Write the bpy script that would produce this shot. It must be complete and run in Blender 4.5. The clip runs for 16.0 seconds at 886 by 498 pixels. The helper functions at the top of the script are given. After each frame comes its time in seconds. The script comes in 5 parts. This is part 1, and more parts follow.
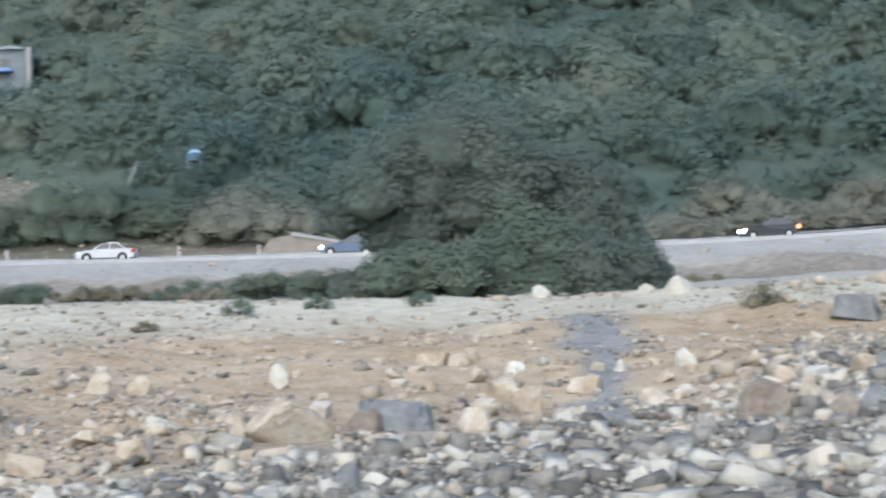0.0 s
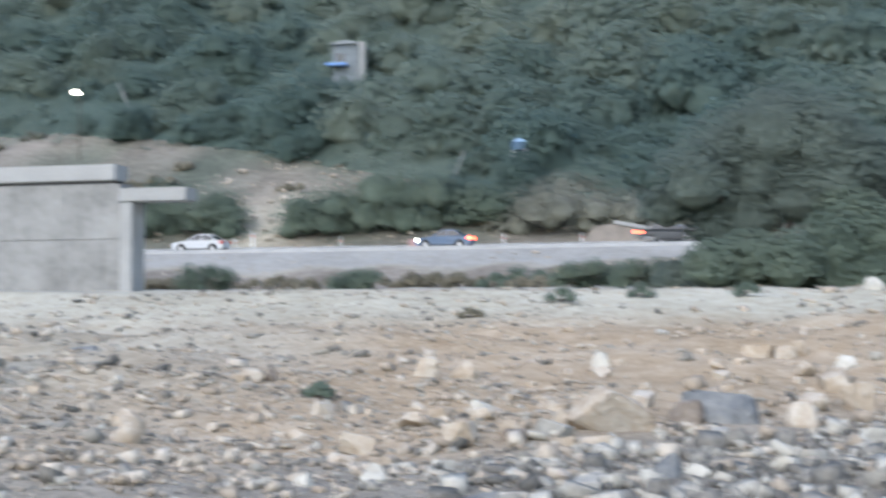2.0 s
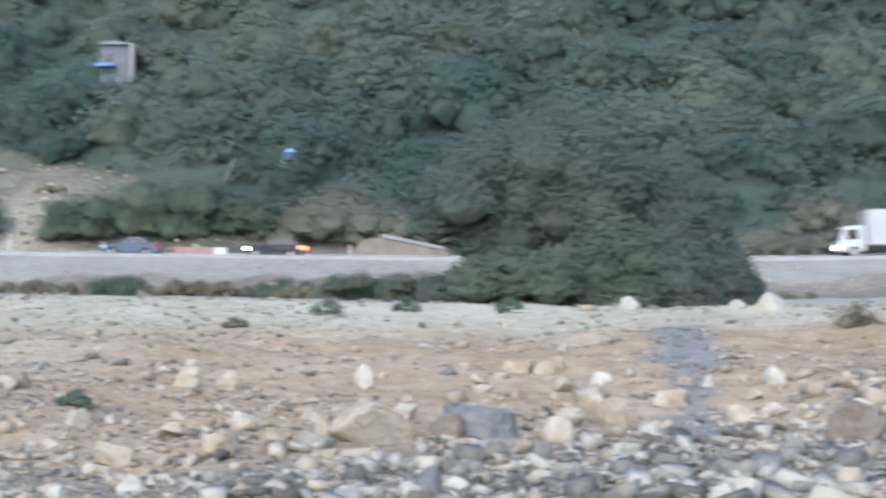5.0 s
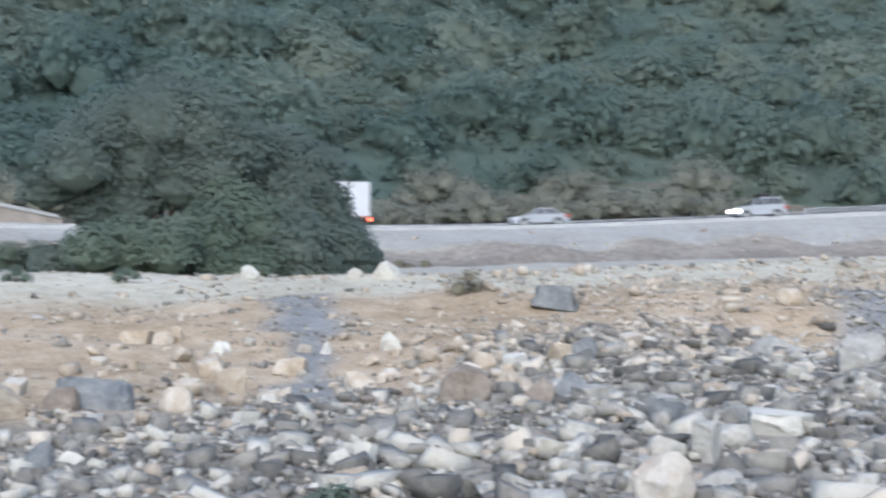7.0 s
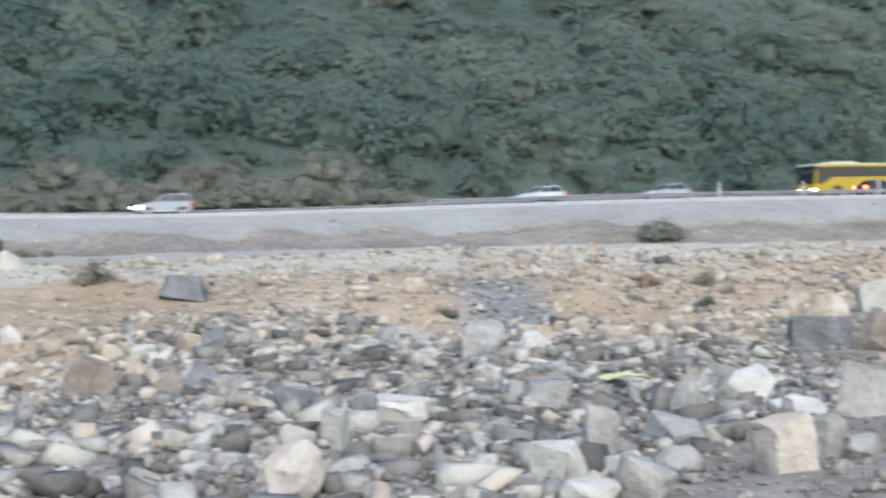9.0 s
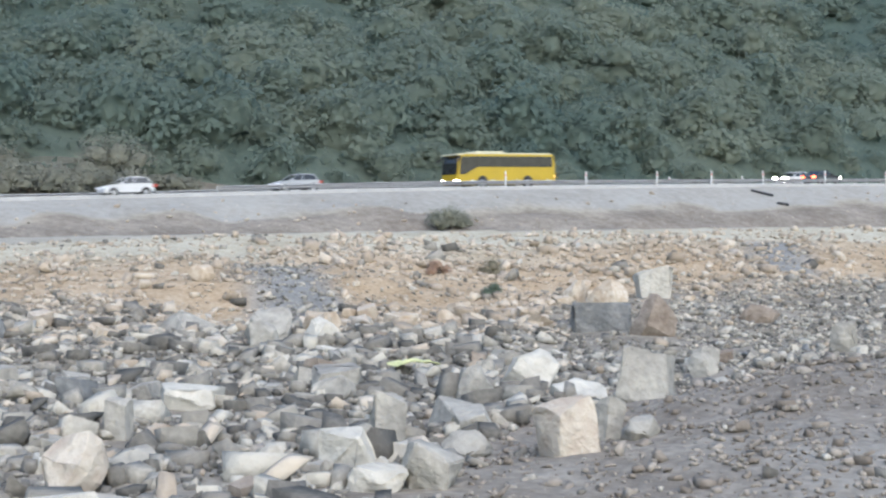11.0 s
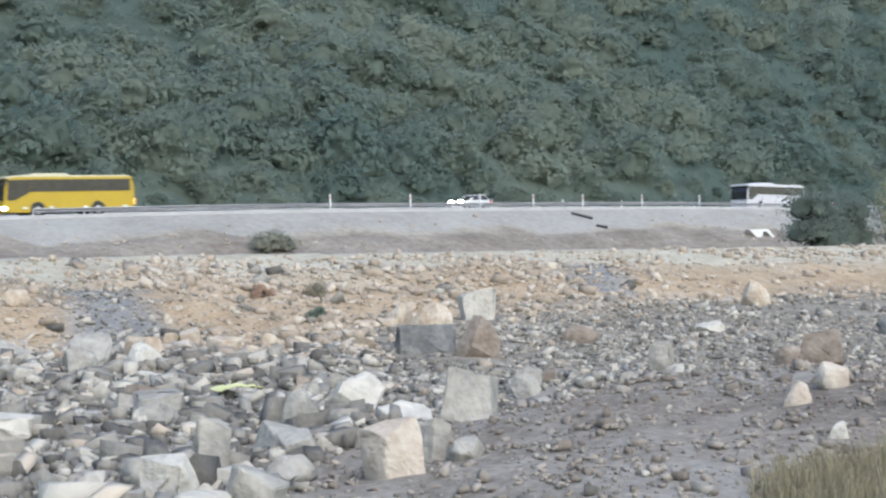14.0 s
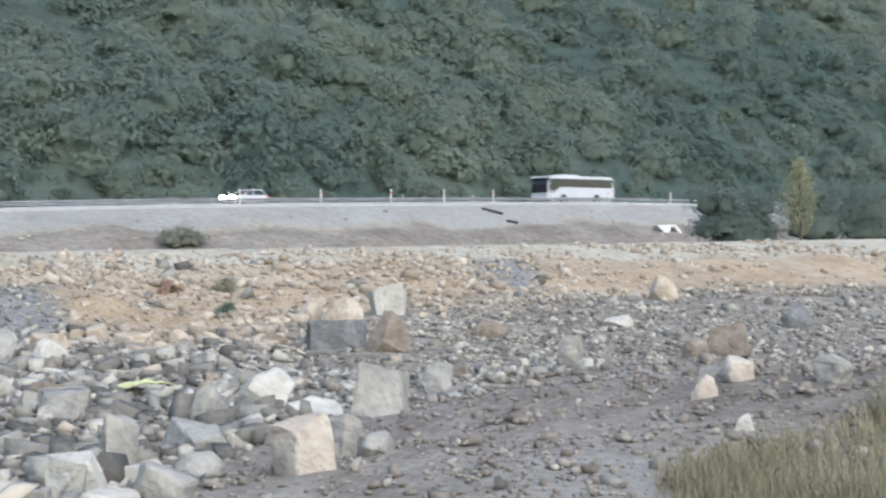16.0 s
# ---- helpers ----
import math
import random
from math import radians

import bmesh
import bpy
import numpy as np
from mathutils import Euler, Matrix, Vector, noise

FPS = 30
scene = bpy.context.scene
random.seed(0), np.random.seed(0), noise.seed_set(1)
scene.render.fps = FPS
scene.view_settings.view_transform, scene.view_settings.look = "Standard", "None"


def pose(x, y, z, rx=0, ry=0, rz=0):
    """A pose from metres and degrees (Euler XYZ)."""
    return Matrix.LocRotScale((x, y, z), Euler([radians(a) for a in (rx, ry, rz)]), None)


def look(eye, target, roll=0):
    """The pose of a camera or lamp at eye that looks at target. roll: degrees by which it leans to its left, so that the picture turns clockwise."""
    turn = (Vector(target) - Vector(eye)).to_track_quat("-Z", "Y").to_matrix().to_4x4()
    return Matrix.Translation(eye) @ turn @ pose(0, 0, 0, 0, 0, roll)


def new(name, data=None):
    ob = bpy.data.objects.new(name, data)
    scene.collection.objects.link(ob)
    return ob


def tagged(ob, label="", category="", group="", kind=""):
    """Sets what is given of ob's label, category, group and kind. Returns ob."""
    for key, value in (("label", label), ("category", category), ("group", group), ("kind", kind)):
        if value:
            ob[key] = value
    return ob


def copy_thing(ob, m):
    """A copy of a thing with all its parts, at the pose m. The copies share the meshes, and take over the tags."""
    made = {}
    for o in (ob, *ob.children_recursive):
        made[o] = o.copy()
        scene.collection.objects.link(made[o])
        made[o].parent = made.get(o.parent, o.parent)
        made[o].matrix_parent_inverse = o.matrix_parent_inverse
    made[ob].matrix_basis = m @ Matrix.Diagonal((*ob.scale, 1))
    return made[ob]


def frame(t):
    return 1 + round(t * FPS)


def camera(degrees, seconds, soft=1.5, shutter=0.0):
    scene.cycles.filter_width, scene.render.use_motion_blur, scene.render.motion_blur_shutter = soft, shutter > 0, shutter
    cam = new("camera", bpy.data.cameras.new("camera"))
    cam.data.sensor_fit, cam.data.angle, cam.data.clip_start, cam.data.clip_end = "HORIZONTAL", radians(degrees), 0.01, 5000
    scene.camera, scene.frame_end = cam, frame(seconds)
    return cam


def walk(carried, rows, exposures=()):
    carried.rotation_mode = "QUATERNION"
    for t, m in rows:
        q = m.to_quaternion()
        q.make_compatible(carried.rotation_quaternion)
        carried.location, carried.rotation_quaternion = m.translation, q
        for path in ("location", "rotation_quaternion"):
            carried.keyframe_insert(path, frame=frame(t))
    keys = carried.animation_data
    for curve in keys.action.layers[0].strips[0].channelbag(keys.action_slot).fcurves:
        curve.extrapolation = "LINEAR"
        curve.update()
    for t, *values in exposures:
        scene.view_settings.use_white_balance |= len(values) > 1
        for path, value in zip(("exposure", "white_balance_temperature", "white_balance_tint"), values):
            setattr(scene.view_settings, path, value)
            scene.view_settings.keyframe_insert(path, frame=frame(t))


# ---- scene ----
cam = camera(34.67, 16.0, soft=2.3, shutter=0.8)
EYE = 1.7
# seconds, degrees turned to the left, degrees up, roll
TURNS = [
    (0.0, 0.37, 2.93, -1.25), (0.5, 3.79, 2.77, -1.27), (1.0, 7.15, 2.39, -0.99), (1.5, 9.62, 1.81, -0.51),
    (2.0, 13.37, 2.62, -0.18), (2.5, 18.47, 3.21, -0.16), (3.0, 19.73, 3.15, -0.05), (3.5, 19.32, 2.76, -0.18),
    (4.0, 13.46, 2.71, -0.01), (4.5, 8.61, 2.89, -0.20), (4.7, 6.77, 3.19, 0.37), (6.8, -10.07, 2.39, 0.71),
    (7.0, -11.27, 2.14, 0.57), (7.5, -14.34, 1.93, 0.41), (8.0, -17.58, 1.96, 0.26), (8.5, -21.70, 1.99, 0.55),
    (9.0, -26.12, 1.82, 0.16), (9.5, -29.24, 1.78, 0.11), (9.7, -30.46, 1.78, 0.43), (11.8, -36.14, 1.29, -0.20),
    (12.0, -36.67, 1.39, -0.08), (12.5, -38.30, 1.63, -0.15), (13.0, -39.52, 1.66, -0.23), (13.5, -40.81, 2.27, -0.24),
    (14.0, -41.70, 2.23, -0.35), (14.5, -42.36, 2.12, -0.35), (15.0, -42.86, 2.04, -0.66), (15.5, -43.99, 2.25, -0.53),
    (16.0, -45.30, 2.01, -0.47),
]
walk(cam, [(t, pose(0, 0, EYE, 0, 0, yaw) @ pose(0, 0, 0, 90 + pitch) @ pose(0, 0, 0, 0, 0, roll)) for t, yaw, pitch, roll in TURNS],
     exposures=[(0.0, 1.2, 6400, 9), (2.5, 1.2, 6230, 11.5), (4.5, 1.2, 6280, 11), (7.0, 1.2, 6180, 11.5), (8.0, 1.2, 6260, 11), (9.5, 1.2, 6400, 10), (12.0, 1.2, 6520, 10), (16.0, 1.2, 6520, 10)])

# ---- world, sun, exposure ----
world = bpy.data.worlds.new("dusk_sky")
scene.world = world
world.use_nodes = True
sky = world.node_tree.nodes.new("ShaderNodeTexSky")
sky.sky_type, sky.sun_disc = "NISHITA", False
sky.sun_elevation, sky.sun_rotation = radians(48), radians(200)
sky.air_density, sky.dust_density, sky.ozone_density = 1.3, 1.6, 1.6
backing = world.node_tree.nodes["Background"]
world.node_tree.links.new(sky.outputs["Color"], backing.inputs["Color"])
backing.inputs["Strength"].default_value = 0.15
sun_data = bpy.data.lights.new("sun", "SUN")
sun_data.energy, sun_data.angle, sun_data.color = 0.8, radians(60), (1.0, 0.98, 0.94)
sun = new("sun", sun_data)
sun.matrix_world = look((0, 0, 34), (6, 44, 0))


# ---- materials ----
def material(name, colors, rough=0.9, scale=1.0, bump=0.3, bump_scale=12.0, metal=0.0, island=0.0, moving=False, spread=(0.3, 0.7), attr="", second=None, translucent=0.0):
    """A procedural surface: two scales of noise between the colours, relief, and an optional shift per loose piece."""
    m = bpy.data.materials.new(name)
    m.use_nodes = True
    n, l = m.node_tree.nodes, m.node_tree.links
    bsdf = n["Principled BSDF"]
    if moving:
        place = n.new("ShaderNodeTexCoord").outputs["Object"]
    else:
        place = n.new("ShaderNodeNewGeometry").outputs["Position"]
    coarse = n.new("ShaderNodeTexNoise")
    coarse.inputs["Scale"].default_value, coarse.inputs["Detail"].default_value = scale, 6
    fine = n.new("ShaderNodeTexNoise")
    fine.inputs["Scale"].default_value, fine.inputs["Detail"].default_value = bump_scale, 5
    l.new(place, coarse.inputs["Vector"])
    l.new(place, fine.inputs["Vector"])
    mixed = n.new("ShaderNodeMath")
    mixed.operation = "MULTIPLY_ADD"
    l.new(fine.outputs["Fac"], mixed.inputs[0])
    mixed.inputs[1].default_value = 0.45
    half = n.new("ShaderNodeMath")
    half.operation = "MULTIPLY_ADD"
    half.inputs[1].default_value, half.inputs[2].default_value = 0.75, -0.08
    l.new(coarse.outputs["Fac"], half.inputs[0])
    l.new(half.outputs[0], mixed.inputs[2])
    value = mixed.outputs[0]
    if island:
        geo = n.new("ShaderNodeNewGeometry")
        shift = n.new("ShaderNodeMath")
        shift.operation = "MULTIPLY_ADD"
        shift.inputs[1].default_value = island
        l.new(geo.outputs["Random Per Island"], shift.inputs[0])
        less = n.new("ShaderNodeMath")
        less.operation = "SUBTRACT"
        less.inputs[1].default_value = island / 2
        l.new(value, less.inputs[0])
        l.new(less.outputs[0], shift.inputs[2])
        value = shift.outputs[0]
    ramp = n.new("ShaderNodeValToRGB")
    e = ramp.color_ramp.elements
    e[0].position, e[1].position = spread
    e[0].color, e[1].color = (*colors[0], 1), (*colors[-1], 1)
    for i, c in enumerate(colors[1:-1]):
        k = e.new(spread[0] + (spread[1] - spread[0]) * (i + 1) / (len(colors) - 1))
        k.color = (*c, 1)
    l.new(value, ramp.inputs["Fac"])
    color = ramp.outputs["Color"]
    if attr:
        a = n.new("ShaderNodeAttribute")
        a.attribute_name = attr
        attr_share = n.new("ShaderNodeMath")
        attr_share.operation = "MULTIPLY_ADD"
        attr_share.inputs[1].default_value, attr_share.use_clamp = 1.0, True
        l.new(a.outputs["Fac"], attr_share.inputs[0])
        edge = n.new("ShaderNodeMath")
        edge.operation = "MULTIPLY_ADD"
        edge.inputs[1].default_value, edge.inputs[2].default_value = 0.4, -0.2
        l.new(fine.outputs["Fac"], edge.inputs[0])
        l.new(edge.outputs[0], attr_share.inputs[2])
        ramp2 = n.new("ShaderNodeValToRGB")
        e2 = ramp2.color_ramp.elements
        e2[0].position, e2[1].position = spread
        e2[0].color, e2[1].color = (*second[0], 1), (*second[-1], 1)
        l.new(value, ramp2.inputs["Fac"])
        mix = n.new("ShaderNodeMix")
        mix.data_type = "RGBA"
        l.new(attr_share.outputs[0], mix.inputs["Factor"])
        l.new(color, mix.inputs["A"])
        l.new(ramp2.outputs["Color"], mix.inputs["B"])
        color = mix.outputs["Result"]
    l.new(color, bsdf.inputs["Base Color"])
    bsdf.inputs["Roughness"].default_value, bsdf.inputs["Metallic"].default_value = rough, metal
    if rough > 0.7:
        bsdf.inputs["Specular IOR Level"].default_value = 0.2
    if translucent:
        thin = n.new("ShaderNodeBsdfTranslucent")
        l.new(color, thin.inputs["Color"])
        both = n.new("ShaderNodeMixShader")
        both.inputs["Fac"].default_value = translucent
        l.new(bsdf.outputs[0], both.inputs[1])
        l.new(thin.outputs[0], both.inputs[2])
        l.new(both.outputs[0], n["Material Output"].inputs["Surface"])
    if bump:
        b = n.new("ShaderNodeBump")
        b.inputs["Strength"].default_value, b.inputs["Distance"].default_value = bump, 0.6 / bump_scale
        l.new(fine.outputs["Fac"], b.inputs["Height"])
        l.new(b.outputs["Normal"], bsdf.inputs["Normal"])
    return m


def glowing(name, color, strength):
    m = bpy.data.materials.new(name)
    m.use_nodes = True
    b = m.node_tree.nodes["Principled BSDF"]
    b.inputs["Base Color"].default_value = (*color, 1)
    b.inputs["Emission Color"].default_value = (*color, 1)
    b.inputs["Emission Strength"].default_value = strength
    return m


TAN = ((0.25, 0.185, 0.118), (0.335, 0.258, 0.174), (0.41, 0.33, 0.24))
GREY = ((0.155, 0.136, 0.110), (0.218, 0.194, 0.160), (0.282, 0.256, 0.214))
ROCK = ((0.097, 0.092, 0.082), (0.180, 0.168, 0.147), (0.258, 0.242, 0.209), (0.420, 0.394, 0.338))
M_GREY_STONE = material("grey_limestone", ROCK, 0.9, 1.3, 0.5, 14, island=0.75, spread=(0.15, 0.85))
M_TAN_STONE = material("tan_limestone", ((0.258, 0.215, 0.166), (0.355, 0.300, 0.237), (0.464, 0.410, 0.337)), 0.92, 1.3, 0.5, 14, island=0.7, spread=(0.15, 0.85))
M_CLOD = material("grey_brown_gravel", ((0.150, 0.128, 0.106), (0.225, 0.198, 0.168), (0.305, 0.275, 0.236)), 0.95, 1.3, 0.5, 14, island=0.75, spread=(0.15, 0.85))
M_CONCRETE = material("weathered_concrete", ((0.155, 0.153, 0.146), (0.235, 0.233, 0.222), (0.30, 0.297, 0.284)), 0.85, 0.45, 0.15, 2.5)
M_CONCRETE_PALE = material("pale_concrete", ((0.270, 0.270, 0.259), (0.352, 0.352, 0.341)), 0.85, 0.6, 0.2, 9)
M_ASPHALT = material("worn_asphalt", ((0.096, 0.096, 0.096), (0.144, 0.144, 0.142)), 0.85, 0.4, 0.2, 30)
M_STEEL = material("galvanised_steel", ((0.42, 0.42, 0.42), (0.54, 0.54, 0.54)), 0.6, 1.5, 0.05, 20, metal=0.1)
M_WHITE = material("white_plastic", ((0.525, 0.525, 0.517), (0.615, 0.615, 0.608)), 0.5, 3, 0.05, 20)
M_RED = material("red_plastic", ((0.45, 0.05, 0.04), (0.6, 0.10, 0.07)), 0.5, 3, 0.05, 20)
M_BARK = material("bark", ((0.05, 0.042, 0.035), (0.11, 0.09, 0.075)), 0.95, 3, 0.6, 20)
# Haze put into the leaf colours; the paler second pair carries more of it.
M_HILL_LEAF = material("hill_foliage", ((0.102, 0.155, 0.136), (0.130, 0.186, 0.162), (0.160, 0.218, 0.186)), 0.85, 0.09, 0, 1.2, island=0.08, spread=(0.2, 0.8), attr="haze_tone", second=((0.206, 0.246, 0.199), (0.278, 0.312, 0.247)), translucent=0.58)
M_WILLOW = material("willow_foliage", ((0.110, 0.141, 0.121), (0.153, 0.188, 0.159), (0.199, 0.234, 0.192)), 0.85, 0.25, 0, 2.0, island=0.14, spread=(0.2, 0.8), translucent=0.5)
M_SHRUB = material("shrub_foliage", ((0.085, 0.116, 0.088), (0.125, 0.160, 0.120), (0.165, 0.198, 0.146)), 0.85, 0.4, 0, 3.0, island=0.16, spread=(0.2, 0.8), translucent=0.35)
M_DRY = material("dry_scrub", ((0.093, 0.081, 0.055), (0.162, 0.145, 0.102), (0.230, 0.212, 0.157)), 0.9, 0.4, 0, 3.0, island=0.35, spread=(0.2, 0.8))
M_PALE_BUSH = material("pale_grey_green_bush", ((0.16, 0.168, 0.13), (0.22, 0.225, 0.175), (0.28, 0.28, 0.22)), 0.9, 0.4, 0, 3.0, island=0.2, spread=(0.2, 0.8), translucent=0.4)
M_REDDRY = material("reddish_dry_weed", ((0.17, 0.10, 0.07), (0.25, 0.16, 0.11), (0.31, 0.21, 0.15)), 0.9, 0.4, 0, 3.0, island=0.3, spread=(0.2, 0.8))
M_SCRUB = material("grey_green_scrub", ((0.120, 0.126, 0.098), (0.178, 0.181, 0.142), (0.240, 0.238, 0.190)), 0.9, 0.4, 0, 3.0, island=0.3, spread=(0.2, 0.8), translucent=0.2)
M_POPLAR = material("yellowing_poplar_leaves", ((0.19, 0.195, 0.115), (0.27, 0.272, 0.165), (0.36, 0.352, 0.225)), 0.8, 0.6, 0, 3.0, island=0.4, spread=(0.2, 0.8))
M_GRASS = material("dry_grass_blades", ((0.165, 0.148, 0.092), (0.238, 0.211, 0.138), (0.315, 0.280, 0.195)), 0.9, 1.0, 0, 6, island=0.4, spread=(0.2, 0.8))
M_GLASS = material("dark_car_glass", ((0.015, 0.017, 0.02), (0.03, 0.033, 0.036)), 0.08, 2, 0, 5, moving=True)
M_TYRE = material("tyre_rubber", ((0.012, 0.012, 0.012), (0.03, 0.03, 0.03)), 0.8, 5, 0.1, 30, moving=True)
M_RIM = material("alloy_rim", ((0.35, 0.35, 0.36), (0.5, 0.5, 0.51)), 0.35, 5, 0, 30, metal=0.8, moving=True)
M_TRIM = material("black_trim", ((0.015, 0.015, 0.016), (0.035, 0.035, 0.036)), 0.5, 5, 0, 30, moving=True)
M_HEAD = glowing("lit_headlamp", (1.0, 0.96, 0.88), 9)
M_DAZZLE = glowing("dazzling_headlamp", (1.0, 0.95, 0.84), 40)
M_HEAD_OFF = material("clear_headlamp", ((0.6, 0.62, 0.64), (0.8, 0.82, 0.84)), 0.15, 5, 0, 30, moving=True)
M_TAIL = glowing("lit_tail_lamp", (1.0, 0.12, 0.05), 5)
M_TAIL_OFF = material("red_tail_lens", ((0.35, 0.03, 0.02), (0.5, 0.05, 0.04)), 0.2, 5, 0, 30, moving=True)
M_AMBER = glowing("lit_amber_lamp", (1.0, 0.5, 0.15), 5)


def paint(name, c, rough=0.3):
    d = tuple(v * 0.86 for v in c)
    return material(name, (d, c), rough, 1.2, 0, 8, moving=True)


P_WHITE = paint("white_car_paint", (0.600, 0.608, 0.615))
P_SILVER = paint("silver_car_paint", (0.400, 0.416, 0.440))
P_DARK = paint("dark_grey_car_paint", (0.045, 0.05, 0.058))
P_BLUE = paint("blue_grey_car_paint", (0.13, 0.18, 0.26))
P_YELLOW = paint("yellow_bus_paint", (0.43, 0.300, 0.022))
P_CREAM = paint("cream_bus_roof", (0.50, 0.48, 0.35))
P_BUSWHITE = paint("white_bus_paint", (0.518, 0.526, 0.547))


# ---- mesh helpers ----
def mesh_object(name, verts, faces, mats, parent=None, smooth=False):
    me = bpy.data.meshes.new(name)
    me.from_pydata([tuple(v) for v in verts], [], [tuple(f) for f in faces])
    me.update()
    if smooth:
        me.polygons.foreach_set("use_smooth", np.ones(len(me.polygons), bool))
    for m in (mats if isinstance(mats, (list, tuple)) else [mats]):
        me.materials.append(m)
    ob = new(name, me)
    ob.parent = parent
    return ob


def soup(name, verts, faces, mat, parent=None):
    """A big mesh out of arrays: verts (n, 3) and faces (m, 3 or 4)."""
    verts, faces = np.asarray(verts, np.float32), np.asarray(faces, np.int32)
    me = bpy.data.meshes.new(name)
    k = faces.shape[1]
    me.vertices.add(len(verts))
    me.vertices.foreach_set("co", verts.ravel())
    me.loops.add(faces.size)
    me.loops.foreach_set("vertex_index", faces.ravel())
    me.polygons.add(len(faces))
    me.polygons.foreach_set("loop_start", np.arange(0, faces.size, k, dtype=np.int32))
    me.polygons.foreach_set("loop_total", np.full(len(faces), k, np.int32))
    me.update(calc_edges=True)
    me.validate()
    me.materials.append(mat)
    ob = new(name, me)
    ob.parent = parent
    return ob


def part(name, bm, mat, parent, label=""):
    me = bpy.data.meshes.new(name)
    bm.normal_update()
    bm.to_mesh(me)
    bm.free()
    me.materials.append(mat)
    ob = new(name, me)
    ob.parent = parent
    if label:
        ob["label"] = label
    return ob


def box_bm(x0, x1, y0, y1, z0, z1, bevel=0.0, bm=None):
    own = bm is None
    bm = bmesh.new() if own else bm
    made = bmesh.ops.create_cube(bm, size=1, matrix=Matrix.Translation(((x0 + x1) / 2, (y0 + y1) / 2, (z0 + z1) / 2)) @ Matrix.Diagonal((x1 - x0, y1 - y0, z1 - z0, 1)))
    if bevel and own:
        bmesh.ops.bevel(bm, geom=bm.edges[:], offset=bevel, segments=2, affect="EDGES")
    return bm


def prism_bm(outline, y0, y1, bevel=0.0, pinch=None):
    """A side outline of (x, z) drawn out from y0 to y1; pinch(x, z) scales y."""
    bm = bmesh.new()
    p = pinch or (lambda x, z: 1.0)
    a = [bm.verts.new((x, y0 * p(x, z), z)) for x, z in outline]
    b = [bm.verts.new((x, y1 * p(x, z), z)) for x, z in outline]
    bm.faces.new(a)
    bm.faces.new(b[::-1])
    n = len(outline)
    for i in range(n):
        bm.faces.new((a[i], b[i], b[(i + 1) % n], a[(i + 1) % n]))
    bmesh.ops.recalc_face_normals(bm, faces=bm.faces[:])
    if bevel:
        bmesh.ops.bevel(bm, geom=bm.edges[:], offset=bevel, segments=2, affect="EDGES", clamp_overlap=True)
    return bm


def tube_bm(p, q, r0, r1=None, sides=8, bm=None):
    bm = bm or bmesh.new()
    p, q = Vector(p), Vector(q)
    d = q - p
    m = Matrix.Translation((p + q) / 2) @ d.to_track_quat("Z", "Y").to_matrix().to_4x4()
    bmesh.ops.create_cone(bm, cap_ends=True, segments=sides, radius1=r0, radius2=r0 if r1 is None else r1, depth=d.length, matrix=m)
    return bm


# ---- the lie of the land ----
def lattice(seed):
    return np.random.RandomState(seed).rand(256, 256)


LATTICES = [lattice(s) for s in range(4)]


def rough(x, y, size, seed=0):
    """Smooth value noise from -1 to 1, with features of that size."""
    g = LATTICES[seed]
    u, v = np.asarray(x, float) / size + 101.3, np.asarray(y, float) / size + 57.7
    i, j = np.floor(u).astype(int), np.floor(v).astype(int)
    a, b = u - i, v - j
    a, b = a * a * (3 - 2 * a), b * b * (3 - 2 * b)
    i0, i1, j0, j1 = i % 256, (i + 1) % 256, j % 256, (j + 1) % 256
    return 2 * ((g[i0, j0] * (1 - a) + g[i1, j0] * a) * (1 - b) + (g[i0, j1] * (1 - a) + g[i1, j1] * a) * b) - 1


def along(x, xs, ys, w=5.0):
    """A softened broken line."""
    return (np.interp(x - w, xs, ys) + 2 * np.interp(x, xs, ys) + np.interp(x + w, xs, ys)) / 4


def road_z(x):
    return along(x, [-60, -23, 0, 23, 44, 65, 121, 175, 400], [6.3, 6.35, 6.45, 6.9, 8.1, 9.4, 12.0, 13.6, 17], 8)


CROSS_FALL = 0.022  # the road leans towards the channel


def deck_z(x, y):
    return road_z(x) + CROSS_FALL * (y - 95.6)


def foot_y(x):
    """Where the bank starts to rise."""
    return along(x, [-25, -10, -5, 0, 7.5, 14, 25, 35, 50], [9, 9.5, 14, 19.5, 26, 29, 31.5, 32.7, 33], 2)


def toe_y(x):
    """Where the grey rubble meets the tan earth."""
    return along(x, [-25, -10, -7, -4, -1.6, 0.1, 4, 5.6, 7.4, 10.2, 13, 17.8, 23.5, 30, 35, 38.5, 50], [9, 10.5, 12.6, 16.8, 19.4, 22, 22.3, 27, 29.5, 31, 29, 25, 28.6, 31.2, 31.4, 30.5, 33], 1)


